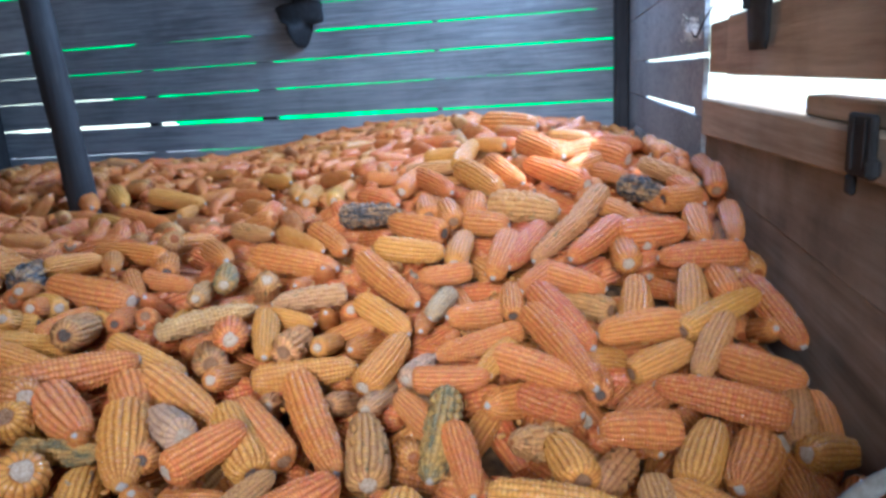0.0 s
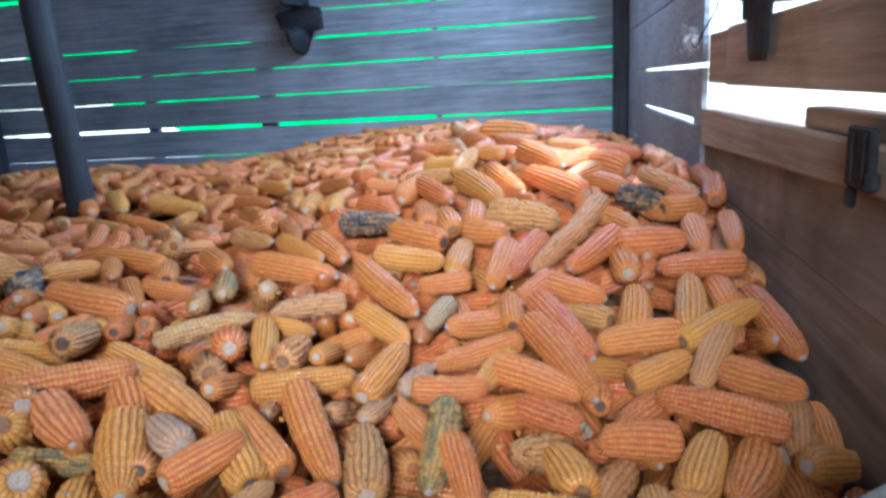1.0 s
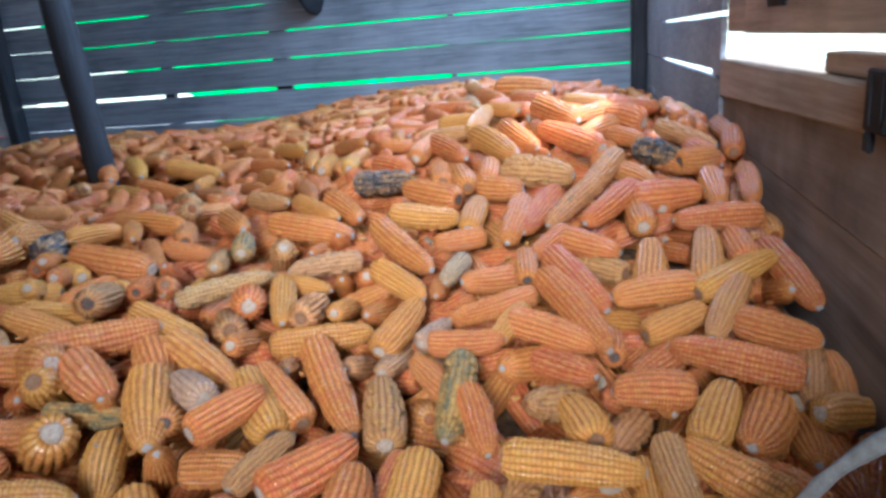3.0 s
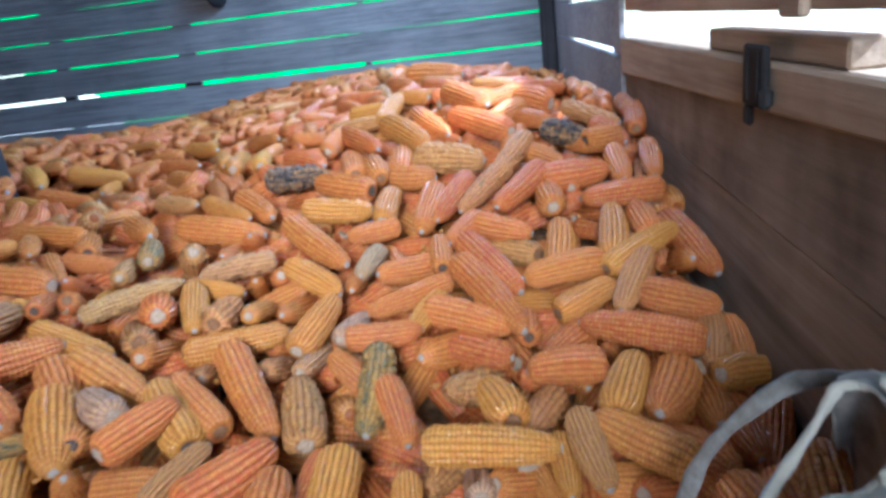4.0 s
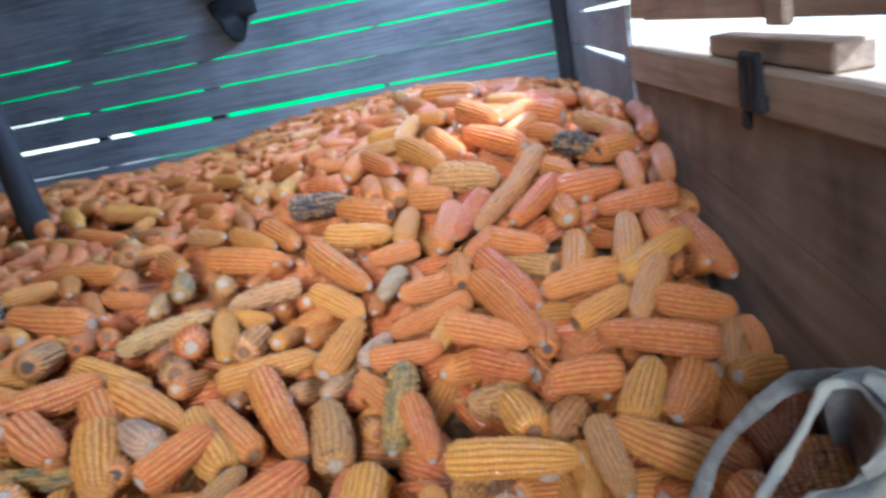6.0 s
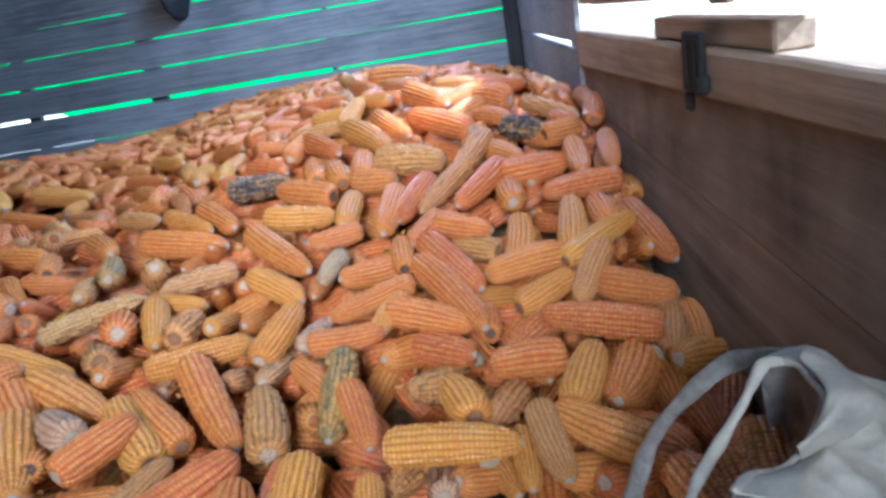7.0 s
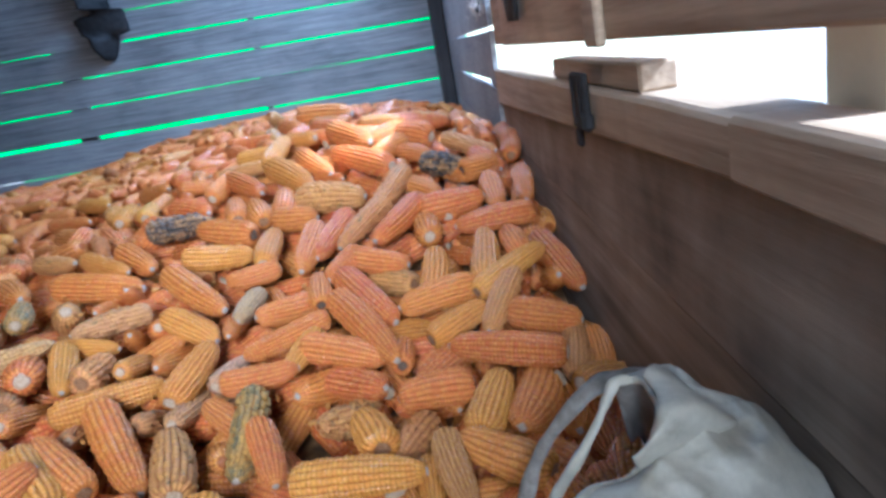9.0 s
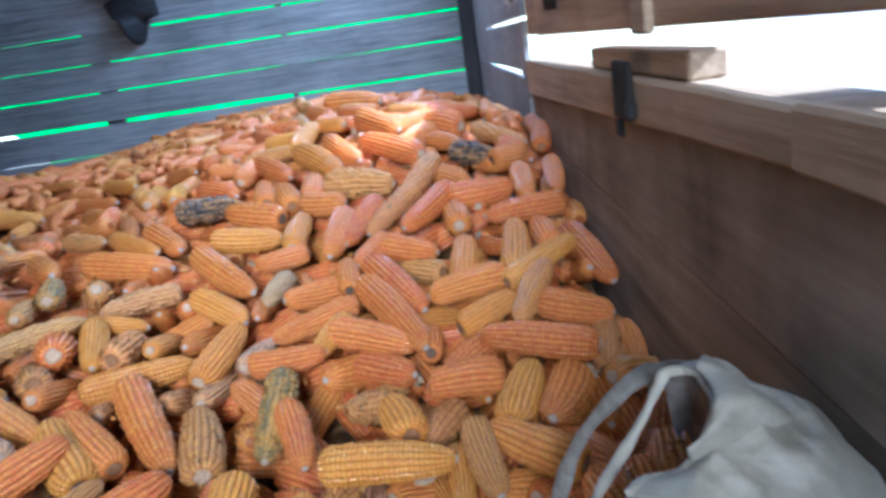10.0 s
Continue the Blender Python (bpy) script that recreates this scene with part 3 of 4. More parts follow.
for i in range(150):
    c = Vector((rng.gauss(0, 0.008), rng.gauss(0, 0.028), rng.gauss(0, 0.013)))
    d = Vector((rng.gauss(0, 0.7), rng.gauss(0, 1), rng.gauss(0, 1))).normalized() * rng.uniform(0.006, 0.016)
    tube(bm, [c, c + d * 0.5 + Vector((0, 0, 0.002)), c + d], [0.0012, 0.001, 0.0003], 4)
part("tuft", bm, plain_material("white_fluff", (0.7, 0.68, 0.64), (0.85, 0.84, 0.8), 60.0, 0.9, 0.0), fluff, smooth=True)
bm = bmesh.new()
tube(bm, smooth_path([(0.0, 0.0, -0.004), (-0.004, -0.09, -0.02), (-0.006, -0.20, 0.012), (0.004, -0.27, 0.05), (0.012, -0.24, 0.10), (0.012, -0.18, 0.17)], 30), 0.0022, 6)
part("wire", bm, BLACK, fluff, smooth=True)

# white woven sack slumped against the wall, its mouth held up by the stiff hem
sack = thing("woven_sack", "empty white woven plastic sack with handle loops, slumped on the corn", "sack", at=(0.455, 0.56, 0.60))
MOUTH = [(-0.003, 0.006, 0.248), (0.009, 0.006, 0.248), (0.014, -0.005, 0.25), (0.014, -0.02, 0.249), (0.011, -0.044, 0.253), (0.004, -0.049, 0.236), (-0.01, -0.053, 0.219), (-0.023, -0.056, 0.216), (-0.038, -0.065, 0.222), (-0.052, -0.08, 0.226)]
WALL_EDGE = [(0.037, 0.09, 0.204), (0.054, 0.092, 0.202), (0.067, 0.09, 0.199), (0.098, 0.076, 0.173), (0.108, 0.025, 0.189), (0.111, -0.014, 0.185), (0.111, -0.051, 0.183), (0.109, -0.068, 0.17), (0.105, -0.08, 0.147), (0.095, -0.096, 0.114)]
LOOP = [(0.066, 0.094, 0.198), (0.052, 0.094, 0.2), (0.026, 0.092, 0.203), (-0.003, 0.087, 0.2), (-0.036, 0.1, 0.16), (-0.056, 0.11, 0.121), (-0.073, 0.105, 0.08), (-0.089, 0.09, 0.041)]
LIP = [(0.009, 0.006, 0.248), (-0.003, 0.004, 0.249), (-0.01, 0.003, 0.238), (-0.018, 0.0, 0.225), (-0.035, -0.01, 0.207), (-0.056, -0.03, 0.196), (-0.071, -0.055, 0.195), (-0.085, -0.08, 0.195)]
FLAP_IN = [(0.014, -0.007, 0.25), (0.015, -0.022, 0.25), (0.01, -0.048, 0.253), (0.003, -0.053, 0.238), (-0.01, -0.057, 0.222)]
FLAP_OUT = [(0.051, 0.05, 0.218), (0.061, 0.0, 0.215), (0.062, -0.033, 0.22), (0.021, -0.052, 0.224), (-0.008, -0.06, 0.219)]


def ridge(p):
    """Sharp creases."""
    return 1 - 2 * abs(noise.noise(p))


def cloth(name, rows, mat, label="", thickness=0.0014):
    """A sheet of cloth through rows of points."""
    bm = bmesh.new()
    uvl = bm.loops.layers.uv.new("UVMap")
    vs = [[bm.verts.new(p) for p in row] for row in rows]
    for j, (a, b) in enumerate(zip(vs[:-1], vs[1:])):
        for i in range(len(a) - 1):
            f = bm.faces.new((a[i], a[i + 1], b[i + 1], b[i]))
            for loop, (u, v) in zip(f.loops, ((i, j), (i + 1, j), (i + 1, j + 1), (i, j + 1))):
                loop[uvl].uv = (u / len(a), v / len(rows))
    bmesh.ops.recalc_face_normals(bm, faces=bm.faces)
    ob = part(name, bm, mat, sack, label, smooth=True)
    ob.modifiers.new("thickness", "SOLIDIFY").thickness = thickness
    return ob


def sack_body():
    """Cloth from the mouth over the slumped shoulder to the wall, then down to the corn."""
    n, m = 120, 64
    inner, outer = smooth_path(MOUTH, n), smooth_path(WALL_EDGE, n)
    rows = []
    for i in range(n + 1):
        u = i / n
        across = (outer[i] - inner[i])
        row = []
        for k in range(m + 1):
            v = k / m * 1.35
            f = min(v, 1.0)
            p = inner[i] + across * f
            swell = math.sin(f * math.pi) * (0.004 + 0.016 * u)
            p = p + Vector((-0.25, -0.45, 0.85)) * swell
            # hollows and creases running out from the mouth
            amp = min(1.0, f * 5) * min(1.0, 0.1 + u * 3) * min(1.0, 0.25 + (1.12 - f) * 2.2)
            q = Vector((p.x * 9 + 1.3, p.y * 6 + 0.4, p.z * 9))
            crease = 0.013 * ridge(q) + 0.009 * ridge(q * 2.1 + Vector((3, 1, 2))) + 0.0035 * ridge(q * 5 + Vector((1, 4, 2))) + 0.0012 * ridge(q * 12)
            p = p + Vector((-0.3, -0.35, 0.88)) * (crease - 0.004) * amp
            if v > 1.0:
                p.z -= (v - 1.0) * 0.55
                p.x -= (v - 1.0) * 0.02
            p.x = min(p.x, 0.108)
            row.append(p)
        rows.append(row)
    cloth("sack_body", rows, SACK)


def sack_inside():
    """The darker grey inner wall of the mouth, hanging from its far and right rim."""
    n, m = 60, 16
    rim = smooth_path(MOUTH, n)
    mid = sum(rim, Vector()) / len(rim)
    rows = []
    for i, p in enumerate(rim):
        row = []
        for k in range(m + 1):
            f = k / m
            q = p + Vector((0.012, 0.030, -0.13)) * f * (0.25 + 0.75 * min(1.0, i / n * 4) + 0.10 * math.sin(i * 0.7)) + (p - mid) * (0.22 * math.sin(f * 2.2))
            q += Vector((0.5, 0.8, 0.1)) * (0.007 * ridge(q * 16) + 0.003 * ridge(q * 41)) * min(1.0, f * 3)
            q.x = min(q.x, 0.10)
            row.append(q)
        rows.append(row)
    cloth("sack_inside", rows, SACK_INSIDE, "darker grey inside of the sack")


def sack_band(name, points, width, seed, facing, mat, label=""):
    """A flat hem strap along a curve, its face turned to one side."""
    n = 44
    path = smooth_path(points, n)
    rows = []
    for i, p in enumerate(path):
        d = (path[min(i + 1, n)] - path[max(i - 1, 0)]).normalized()
        side = d.cross(Vector(facing)).normalized()
        w = width * (1 + 0.18 * math.sin(i * 0.33 + seed) + 0.08 * math.sin(i * 1.1 + seed))
        lift = Vector(facing).normalized()
        rows.append([p + side * (w * s) + lift * (0.0022 * math.cos(s * 1.5) + 0.0012 * ridge(p * 60 + side * s)) for s in (-1, -0.6, -0.2, 0.2, 0.6, 1)])
    cloth(name, rows, mat, label)


def sack_flap():
    """The hem of the mouth, folded over outwards to a corner."""
    n = 36
    inner, outer = smooth_path(FLAP_IN, n), smooth_path(FLAP_OUT, n)
    rows = []
    for p, q in zip(inner, outer):
        row = []
        for k in range(15):
            f = k / 14
            v = p.lerp(q, f) + Vector((-0.25, -0.45, 0.85)) * (0.014 * math.sin(f * math.pi) + 0.008)
            v += Vector((-0.2, -0.3, 0.9)) * (0.003 * ridge(v * 22) + 0.0012 * ridge(v * 60))
            row.append(v)
        rows.append(row)
    cloth("folded_hem", rows, SACK, "", 0.0018)


sack_body()
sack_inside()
sack_flap()
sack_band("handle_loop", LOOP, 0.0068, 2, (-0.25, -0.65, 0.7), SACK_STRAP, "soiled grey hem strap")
sack_band("mouth_hem", LIP, 0.0036, 5, (-0.35, -0.65, 0.65), SACK, "pale hem strap of the mouth")
sack_band("mouth_hem", MOUTH, 0.0026, 7, (-0.35, -0.65, 0.65), SACK)


# ---- corn ----
def ear_shape(f, seed):
    """Radius along an ear, f from the butt (0) to the tip (1), widest radius 0.5."""
    r = 0.5 * (1 - (0.44 - 0.05 * (seed % 3)) * max(0.0, f - 0.35) ** 2.0 / 0.65 ** 2.0)
    e = 0.11 + 0.03 * (seed % 3)
    if f < e:
        r *= 0.42 + 0.58 * math.sqrt(max(0.0, 1 - ((e - f) / e) ** 2))
    if f > 0.85:
        r *= max(0.28, math.sqrt(max(0.0, 1 - ((f - 0.85) / 0.156) ** 2)))
    return r * (1 - 0.05 * max(0.0, 0.25 - f) / 0.25)


def ear_arrays(rows, per_row, kernels, per_kernel, seed, rot=0.0, bend=0.02, twist=0.2, kernel_step=1.0):
    """Vertices, quads and uv of a unit ear along +x, length 1, width 1 (radius 0.5)."""
    rng = np.random.RandomState(seed)
    nu, nv = rows * per_row, kernels * per_kernel
    missing = rng.rand(rows, kernels + 1) < (0.0 if rot == 0 else 0.16 + 0.3 * rot)
    height = 1 + 0.05 * rng.randn(rows, kernels + 1)
    verts, uvs = [], []
    for j in range(nv + 1):
        f = j / nv
        r0 = ear_shape(f, seed)
        k = min(int(j / per_kernel), kernels)
        fv = j / per_kernel - int(j / per_kernel)
        dent = 0.0 if per_kernel == 1 else (0.042 if fv < 0.01 else 0.0)
        for i in range(nu):
            row = i // per_row
            fu = i / per_row - row
            if per_row == 4:
                fu = (0.0, 0.17, 0.5, 0.83)[i % 4]
            fade = min(1.0, 0.25 + f / 0.12, 0.25 + (1 - f) / 0.1)
            groove = 0.095 * fade if fu < 0.01 else 0.022 if per_row > 2 and abs(fu - 0.5) > 0.2 else 0.0
            r = r0 * (1 - max(groove, dent)) * (1 + 0.5 * (height[row, k] - 1) * (1 if fu > 0.01 else 0))
            if missing[row, k]:
                r *= 0.80
            if rot:
                r *= 1 + rot * 0.16 * (rng.rand() - 0.6)
            a = 2 * math.pi * ((row + fu) / rows) + 0.02 * math.sin(f * 23 + row * 2.1) + twist * f * (0.5 - (seed % 2))
            verts.append((f, math.cos(a) * r + bend * math.sin(f * math.pi) * 3, math.sin(a) * r))
    spot = [i // per_row + ((0.0, 0.17, 0.5, 0.83)[i % 4] if per_row == 4 else (i % per_row) / per_row) for i in range(nu + 1)]
    quads = []
    for j in range(nv):
        for i in range(nu):
            i2 = (i + 1) % nu
            quads.append((j * nu + i, j * nu + i2, (j + 1) * nu + i2, (j + 1) * nu + i))
            u0, u1 = spot[i], spot[i + 1]
            v0, v1 = j / per_kernel * kernel_step, (j + 1) / per_kernel * kernel_step
            uvs += [(u0, v0), (u1, v0), (u1, v1), (u0, v1)]
    # caps drawn in to a centre
    for j, x in ((0, 0.012), (nv, 0.992)):
        c = len(verts)
        verts.append((x, 0.0, 0.0))
        for i in range(nu):
            i2 = (i + 1) % nu
            a, b = j * nu + i, j * nu + i2
            quads.append((a, b, c, c) if j else (b, a, c, c))
            uvs += [(0.0, 0.0)] * 4
    return np.array(verts, float), quads, uvs


def ear_mesh(name, mat, *args, **kw):
    verts, quads, uvs = ear_arrays(*args, **kw)
    faces = [q if q[2] != q[3] else q[:3] for q in quads]
    me = bpy.data.meshes.new(name)
    me.from_pydata([tuple(v) for v in verts], [], faces)
    layer = me.uv_layers.new(name="UVMap")
    flat = []
    for q, k in zip(quads, range(0, len(uvs), 4)):
        for uv in uvs[k:k + (4 if q[2] != q[3] else 3)]:
            flat += uv
    layer.data.foreach_set("uv", flat)
    me.polygons.foreach_set("use_smooth", [True] * len(me.polygons))
    me.materials.append(mat)
    return me


def lump_mesh(name, mat, length, radius, x0, seed, hole=0.0):
    """The bare cob at an ear's end: a short rough plug, hollow in the middle."""
    rng = random.Random(seed)
    bm = bmesh.new()
    prof = [(0.0, 1.0), (length * 0.5, 1.0), (length * 0.9, 0.9), (length, 0.62), (length * (1 - hole), 0.4), (length * (1 - 1.5 * hole), 0.16)]
    rings = []
    for d, f in prof:
        rings.append([bm.verts.new((x0 - d + 0.004 * rng.uniform(-1, 1), math.cos(a) * radius * f * rng.uniform(0.78, 1.15), math.sin(a) * radius * f * rng.uniform(0.78, 1.15)))
                      for a in (2 * math.pi * k / 12 for k in range(12))])
    for p, q in zip(rings[:-1], rings[1:]):
        for k in range(12):
            bm.faces.new((p[k], q[k], q[(k + 1) % 12], p[(k + 1) % 12]))
    bm.faces.new(rings[0])
    bm.faces.new(rings[-1][::-1])
    bmesh.ops.recalc_face_normals(bm, faces=bm.faces)
    me = bpy.data.meshes.new(name)
    bm.to_mesh(me)
    bm.free()
    me.polygons.foreach_set("use_smooth", [True] * len(me.polygons))
    me.materials.append(mat)
    return me


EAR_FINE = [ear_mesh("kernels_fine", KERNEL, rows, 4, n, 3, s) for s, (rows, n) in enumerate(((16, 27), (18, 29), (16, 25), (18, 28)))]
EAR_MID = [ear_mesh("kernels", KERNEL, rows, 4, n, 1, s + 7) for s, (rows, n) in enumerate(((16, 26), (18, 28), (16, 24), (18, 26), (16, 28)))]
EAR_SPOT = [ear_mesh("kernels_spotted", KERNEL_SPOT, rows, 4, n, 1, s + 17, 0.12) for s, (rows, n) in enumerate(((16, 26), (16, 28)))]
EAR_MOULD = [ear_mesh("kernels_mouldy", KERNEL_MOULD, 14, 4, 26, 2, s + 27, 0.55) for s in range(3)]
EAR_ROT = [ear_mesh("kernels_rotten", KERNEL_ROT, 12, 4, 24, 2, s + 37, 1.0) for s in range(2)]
EAR_BARE = [ear_mesh("kernels_sparse", KERNEL_SPOT, 14, 4, 24, 2, s + 47, 0.8) for s in range(2)]
STUBS = [lump_mesh("cob_stub", STUB, 0.018, 0.205, 0.012, s, 0.12) for s in range(3)]
STUBS_BROWN = [lump_mesh("cob_stub_brown", STUB_BROWN, 0.016, 0.205, 0.012, s + 11, 0.2) for s in range(2)]
STUBS_DARK = [lump_mesh("cob_stub_dark", STUB_DARK, 0.012, 0.20, 0.012, s + 5, 0.3) for s in range(2)]
TIPS = [lump_mesh("tip", TIP, -0.02, 0.11, 0.985, s + 9) for s in range(2)]

# kind: meshes, colours, label
ORANGE, YELLOW, RED, TAN = (0.65, 0.215, 0.034), (0.67, 0.29, 0.036), (0.62, 0.165, 0.028), (0.57, 0.265, 0.075)
KINDS = {
    "o": (EAR_MID, ORANGE, "orange dent corn ear lying on the heap"),
    "O": (EAR_FINE, ORANGE, "orange corn ear with plump glossy kernels"),
    "y": (EAR_MID, YELLOW, "yellow-orange dent corn ear lying on the heap"),
    "Y": (EAR_FINE, YELLOW, "yellow corn ear with clear kernel rows"),
    "Z": (EAR_FINE, (0.68, 0.33, 0.035), "bright yellow corn ear with glossy kernels"),
    "r": (EAR_MID, RED, "deep reddish-orange corn ear on the heap"),
    "t": (EAR_SPOT, TAN, "dull tan corn ear, dusty and weathered"),
    "T": (EAR_FINE, (0.58, 0.29, 0.085), "tan corn ear with pale shiny kernels"),
    "h": (EAR_MID, ORANGE, "orange corn ear with a hollow cob end"),
    "m": (EAR_MOULD, (0.48, 0.29, 0.06), "mouldy yellow-green corn ear with grey patches"),
    "k": (EAR_ROT, (0.30, 0.18, 0.08), "rotten blackened corn ear with mould"),
    "c": (EAR_BARE, (0.54, 0.31, 0.12), "weathered corn ear with missing kernels"),
    "g": (EAR_SPOT, (0.58, 0.40, 0.24), "short bleached corn ear, pale and dusty"),
    "b": (EAR_BARE, (0.58, 0.28, 0.08), "broken corn ear with kernels fallen out"),
}
placed = []
ear_rng = random.Random(21)


def ear(kind, x, y, z, yaw, dip, length, width):
    """One ear of corn: butt at x, y, z, pointing along yaw (degrees from +x) and dip (up)."""
    meshes, colour, label = KINDS[kind]
    if kind in "oyrh" and y < 1.12:
        meshes = EAR_FINE
    top = thing("corn_ear", label, "corn ear", "corn ears on the heap", (x, y, z))
    roll = ear_rng.uniform(-180, 180)
    top.matrix_basis = (Matrix.Translation((x, y, z)) @ Matrix.Rotation(radians(yaw), 4, "Z") @ Matrix.Rotation(radians(-dip), 4, "Y")
                        @ Matrix.Rotation(radians(roll), 4, "X") @ Matrix.Diagonal((length, width, width, 1)))
    body = new("cob", ear_rng.choice(meshes))
    v = ear_rng.uniform(0.88, 1.10)
    body.color = (colour[0] * v, colour[1] * v * ear_rng.uniform(0.92, 1.10), colour[2] * v, 1.0)
    body.parent = top
    dark = kind in "kh" or ear_rng.random() < 0.06
    pale = ear_rng.random() < 0.7
    stub = tagged(new("cob_end", ear_rng.choice(STUBS_DARK if dark else STUBS if pale else STUBS_BROWN)), "dark hollow cob end" if dark else "pale bare cob end" if pale else "brown bare cob end")
    stub.parent = top
    if kind not in "kb":
        tip = tagged(new("tip", ear_rng.choice(TIPS)), "greyish dry ear tip")
        tip.parent = top
    c, s = math.cos(radians(yaw)), math.sin(radians(yaw))
    flat = math.cos(radians(dip)) * length
    for f in (0.15, 0.5, 0.85):
        placed.append((x + c * flat * f, y + s * flat * f, z + math.sin(radians(dip)) * length * f))
    return top


ear("k", -0.260, 1.579, 0.810, -6, 4, 0.128, 0.059)
ear("r", -0.132, 1.804, 0.861, -56, -5, 0.200, 0.050)
ear("y", -0.138, 1.951, 0.883, -19, 7, 0.112, 0.048)
ear("t", -0.174, 1.875, 0.860, -15, 7, 0.171, 0.040)
ear("g", 0.030, 1.268, 0.734, -99, -4, 0.105, 0.036)
ear("o", -0.149, 1.695, 0.839, 78, 12, 0.137, 0.049)
ear("r", -0.264, 1.759, 0.821, -47, 0, 0.178, 0.048)
ear("o", 0.376, 1.660, 0.827, -57, -6, 0.105, 0.047)
ear("r", 0.554, 1.981, 0.847, -88, -4, 0.200, 0.050)
ear("o", -0.032, 2.376, 0.938, -29, -2, 0.200, 0.081)
ear("r", -0.082, 2.353, 0.921, -65, -1, 0.200, 0.060)
ear("y", 0.071, 1.938, 0.911, 142, 1, 0.129, 0.039)
ear("y", -0.029, 1.796, 0.881, 85, 10, 0.200, 0.049)
ear("o", 0.116, 1.943, 0.921, -56, -8, 0.190, 0.062)
ear("r", 0.300, 1.924, 0.901, -139, -3, 0.125, 0.046)
ear("r", 0.366, 1.786, 0.882, 145, 9, 0.103, 0.066)
ear("r", 0.270, 1.631, 0.852, 135, 10, 0.199, 0.059)
ear("o", 0.299, 1.791, 0.884, -132, -8, 0.117, 0.053)
ear("o", 0.289, 1.749, 0.864, -50, -5, 0.105, 0.044)
ear("y", -0.022, 1.782, 0.876, -56, -9, 0.200, 0.060)
ear("o", 0.045, 1.825, 0.891, -63, -10, 0.200, 0.047)
ear("r", 0.080, 1.707, 0.834, -41, 5, 0.105, 0.036)
ear("t", 0.069, 1.563, 0.829, -17, -4, 0.150, 0.067)
ear("t", 0.298, 1.593, 0.847, -114, -15, 0.178, 0.048)
ear("t", 0.266, 1.506, 0.816, -121, -14, 0.198, 0.043)
ear("r", 0.322, 1.475, 0.807, -124, -13, 0.166, 0.049)
ear("r", 0.180, 1.469, 0.802, -111, -15, 0.159, 0.046)
ear("o", 0.118, 1.440, 0.793, -97, -16, 0.153, 0.050)
ear("r", 0.527, 1.369, 0.770, -174, -1, 0.149, 0.048)
ear("r", 0.317, 1.444, 0.790, 8, 1, 0.130, 0.059)
ear("k", 0.334, 1.642, 0.848, -28, -9, 0.101, 0.056)
ear("h", 0.415, 1.573, 0.827, 28, 3, 0.091, 0.054)
ear("o", 0.466, 1.540, 0.809, -90, -15, 0.122, 0.048)
ear("o", 0.535, 1.569, 0.812, -95, -14, 0.147, 0.042)
ear("r", 0.529, 1.639, 0.830, 80, 7, 0.200, 0.048)
ear("r", 0.505, 2.525, 0.798, 84, -10, 0.170, 0.050)
ear("t", 0.393, 1.783, 0.875, -47, -12, 0.162, 0.042)
ear("o", 0.294, 1.574, 0.820, -45, -12, 0.098, 0.044)
ear("o", 0.024, 1.503, 0.809, -17, -3, 0.097, 0.052)
ear("o", -0.008, 1.448, 0.795, 149, 5, 0.152, 0.057)
ear("o", -0.054, 1.531, 0.814, 105, 11, 0.107, 0.049)
ear("o", 0.001, 1.511, 0.805, 109, 12, 0.105, 0.050)
ear("o", 0.039, 1.525, 0.810, 94, 14, 0.108, 0.053)
ear("Y", -0.132, 1.399, 0.785, -11, -3, 0.140, 0.049)
ear("y", 0.029, 1.334, 0.765, 86, 15, 0.116, 0.047)
ear("o", 0.063, 1.311, 0.760, -166, -2, 0.096, 0.038)
ear("o", 0.203, 1.328, 0.761, -125, -13, 0.093, 0.043)
ear("o", 0.194, 1.310, 0.755, -27, -8, 0.107, 0.047)
ear("o", 0.330, 1.343, 0.760, 94, 8, 0.105, 0.053)
ear("Y", 0.324, 1.171, 0.712, 85, 16, 0.130, 0.051)
ear("y", 0.406, 1.181, 0.715, 82, 16, 0.153, 0.050)
ear("o", 0.478, 1.261, 0.727, 97, 15, 0.091, 0.046)
ear("y", 0.390, 1.146, 0.713, 37, 10, 0.160, 0.042)
ear("h", 0.141, 1.196, 0.718, 97, 16, 0.090, 0.041)
ear("o", 0.118, 1.243, 0.709, -140, 8, 0.105, 0.046)
ear("O", 0.157, 1.150, 0.713, -149, -5, 0.142, 0.038)
ear("y", 0.144, 1.127, 0.699, -116, -12, 0.098, 0.038)
ear("O", -0.144, 1.343, 0.775, -48, -11, 0.200, 0.051)
ear("y", -0.116, 1.216, 0.738, -39, -12, 0.133, 0.044)
ear("r", 0.369, 1.431, 0.769, 79, 15, 0.091, 0.045)
ear("o", 0.259, 1.599, 0.819, 73, 13, 0.127, 0.045)
ear("r", 0.448, 1.704, 0.840, -64, -13, 0.121, 0.046)
ear("r", 0.491, 0.979, 0.670, 159, 4, 0.165, 0.049)
ear("o", 0.433, 1.103, 0.692, -28, -6, 0.110, 0.051)
ear("t", 0.494, 0.963, 0.641, 77, 14, 0.115, 0.040)
ear("y", 0.494, 0.938, 0.644, 37, -18, 0.105, 0.045)
ear("o", 0.481, 0.974, 0.609, -93, 6, 0.105, 0.045)
ear("y", 0.359, 0.874, 0.638, 67, 12, 0.110, 0.052)
ear("o", 0.452, 0.969, 0.639, -115, -2, 0.105, 0.060)
ear("y", 0.431, 0.800, 0.620, 142, 7, 0.127, 0.051)
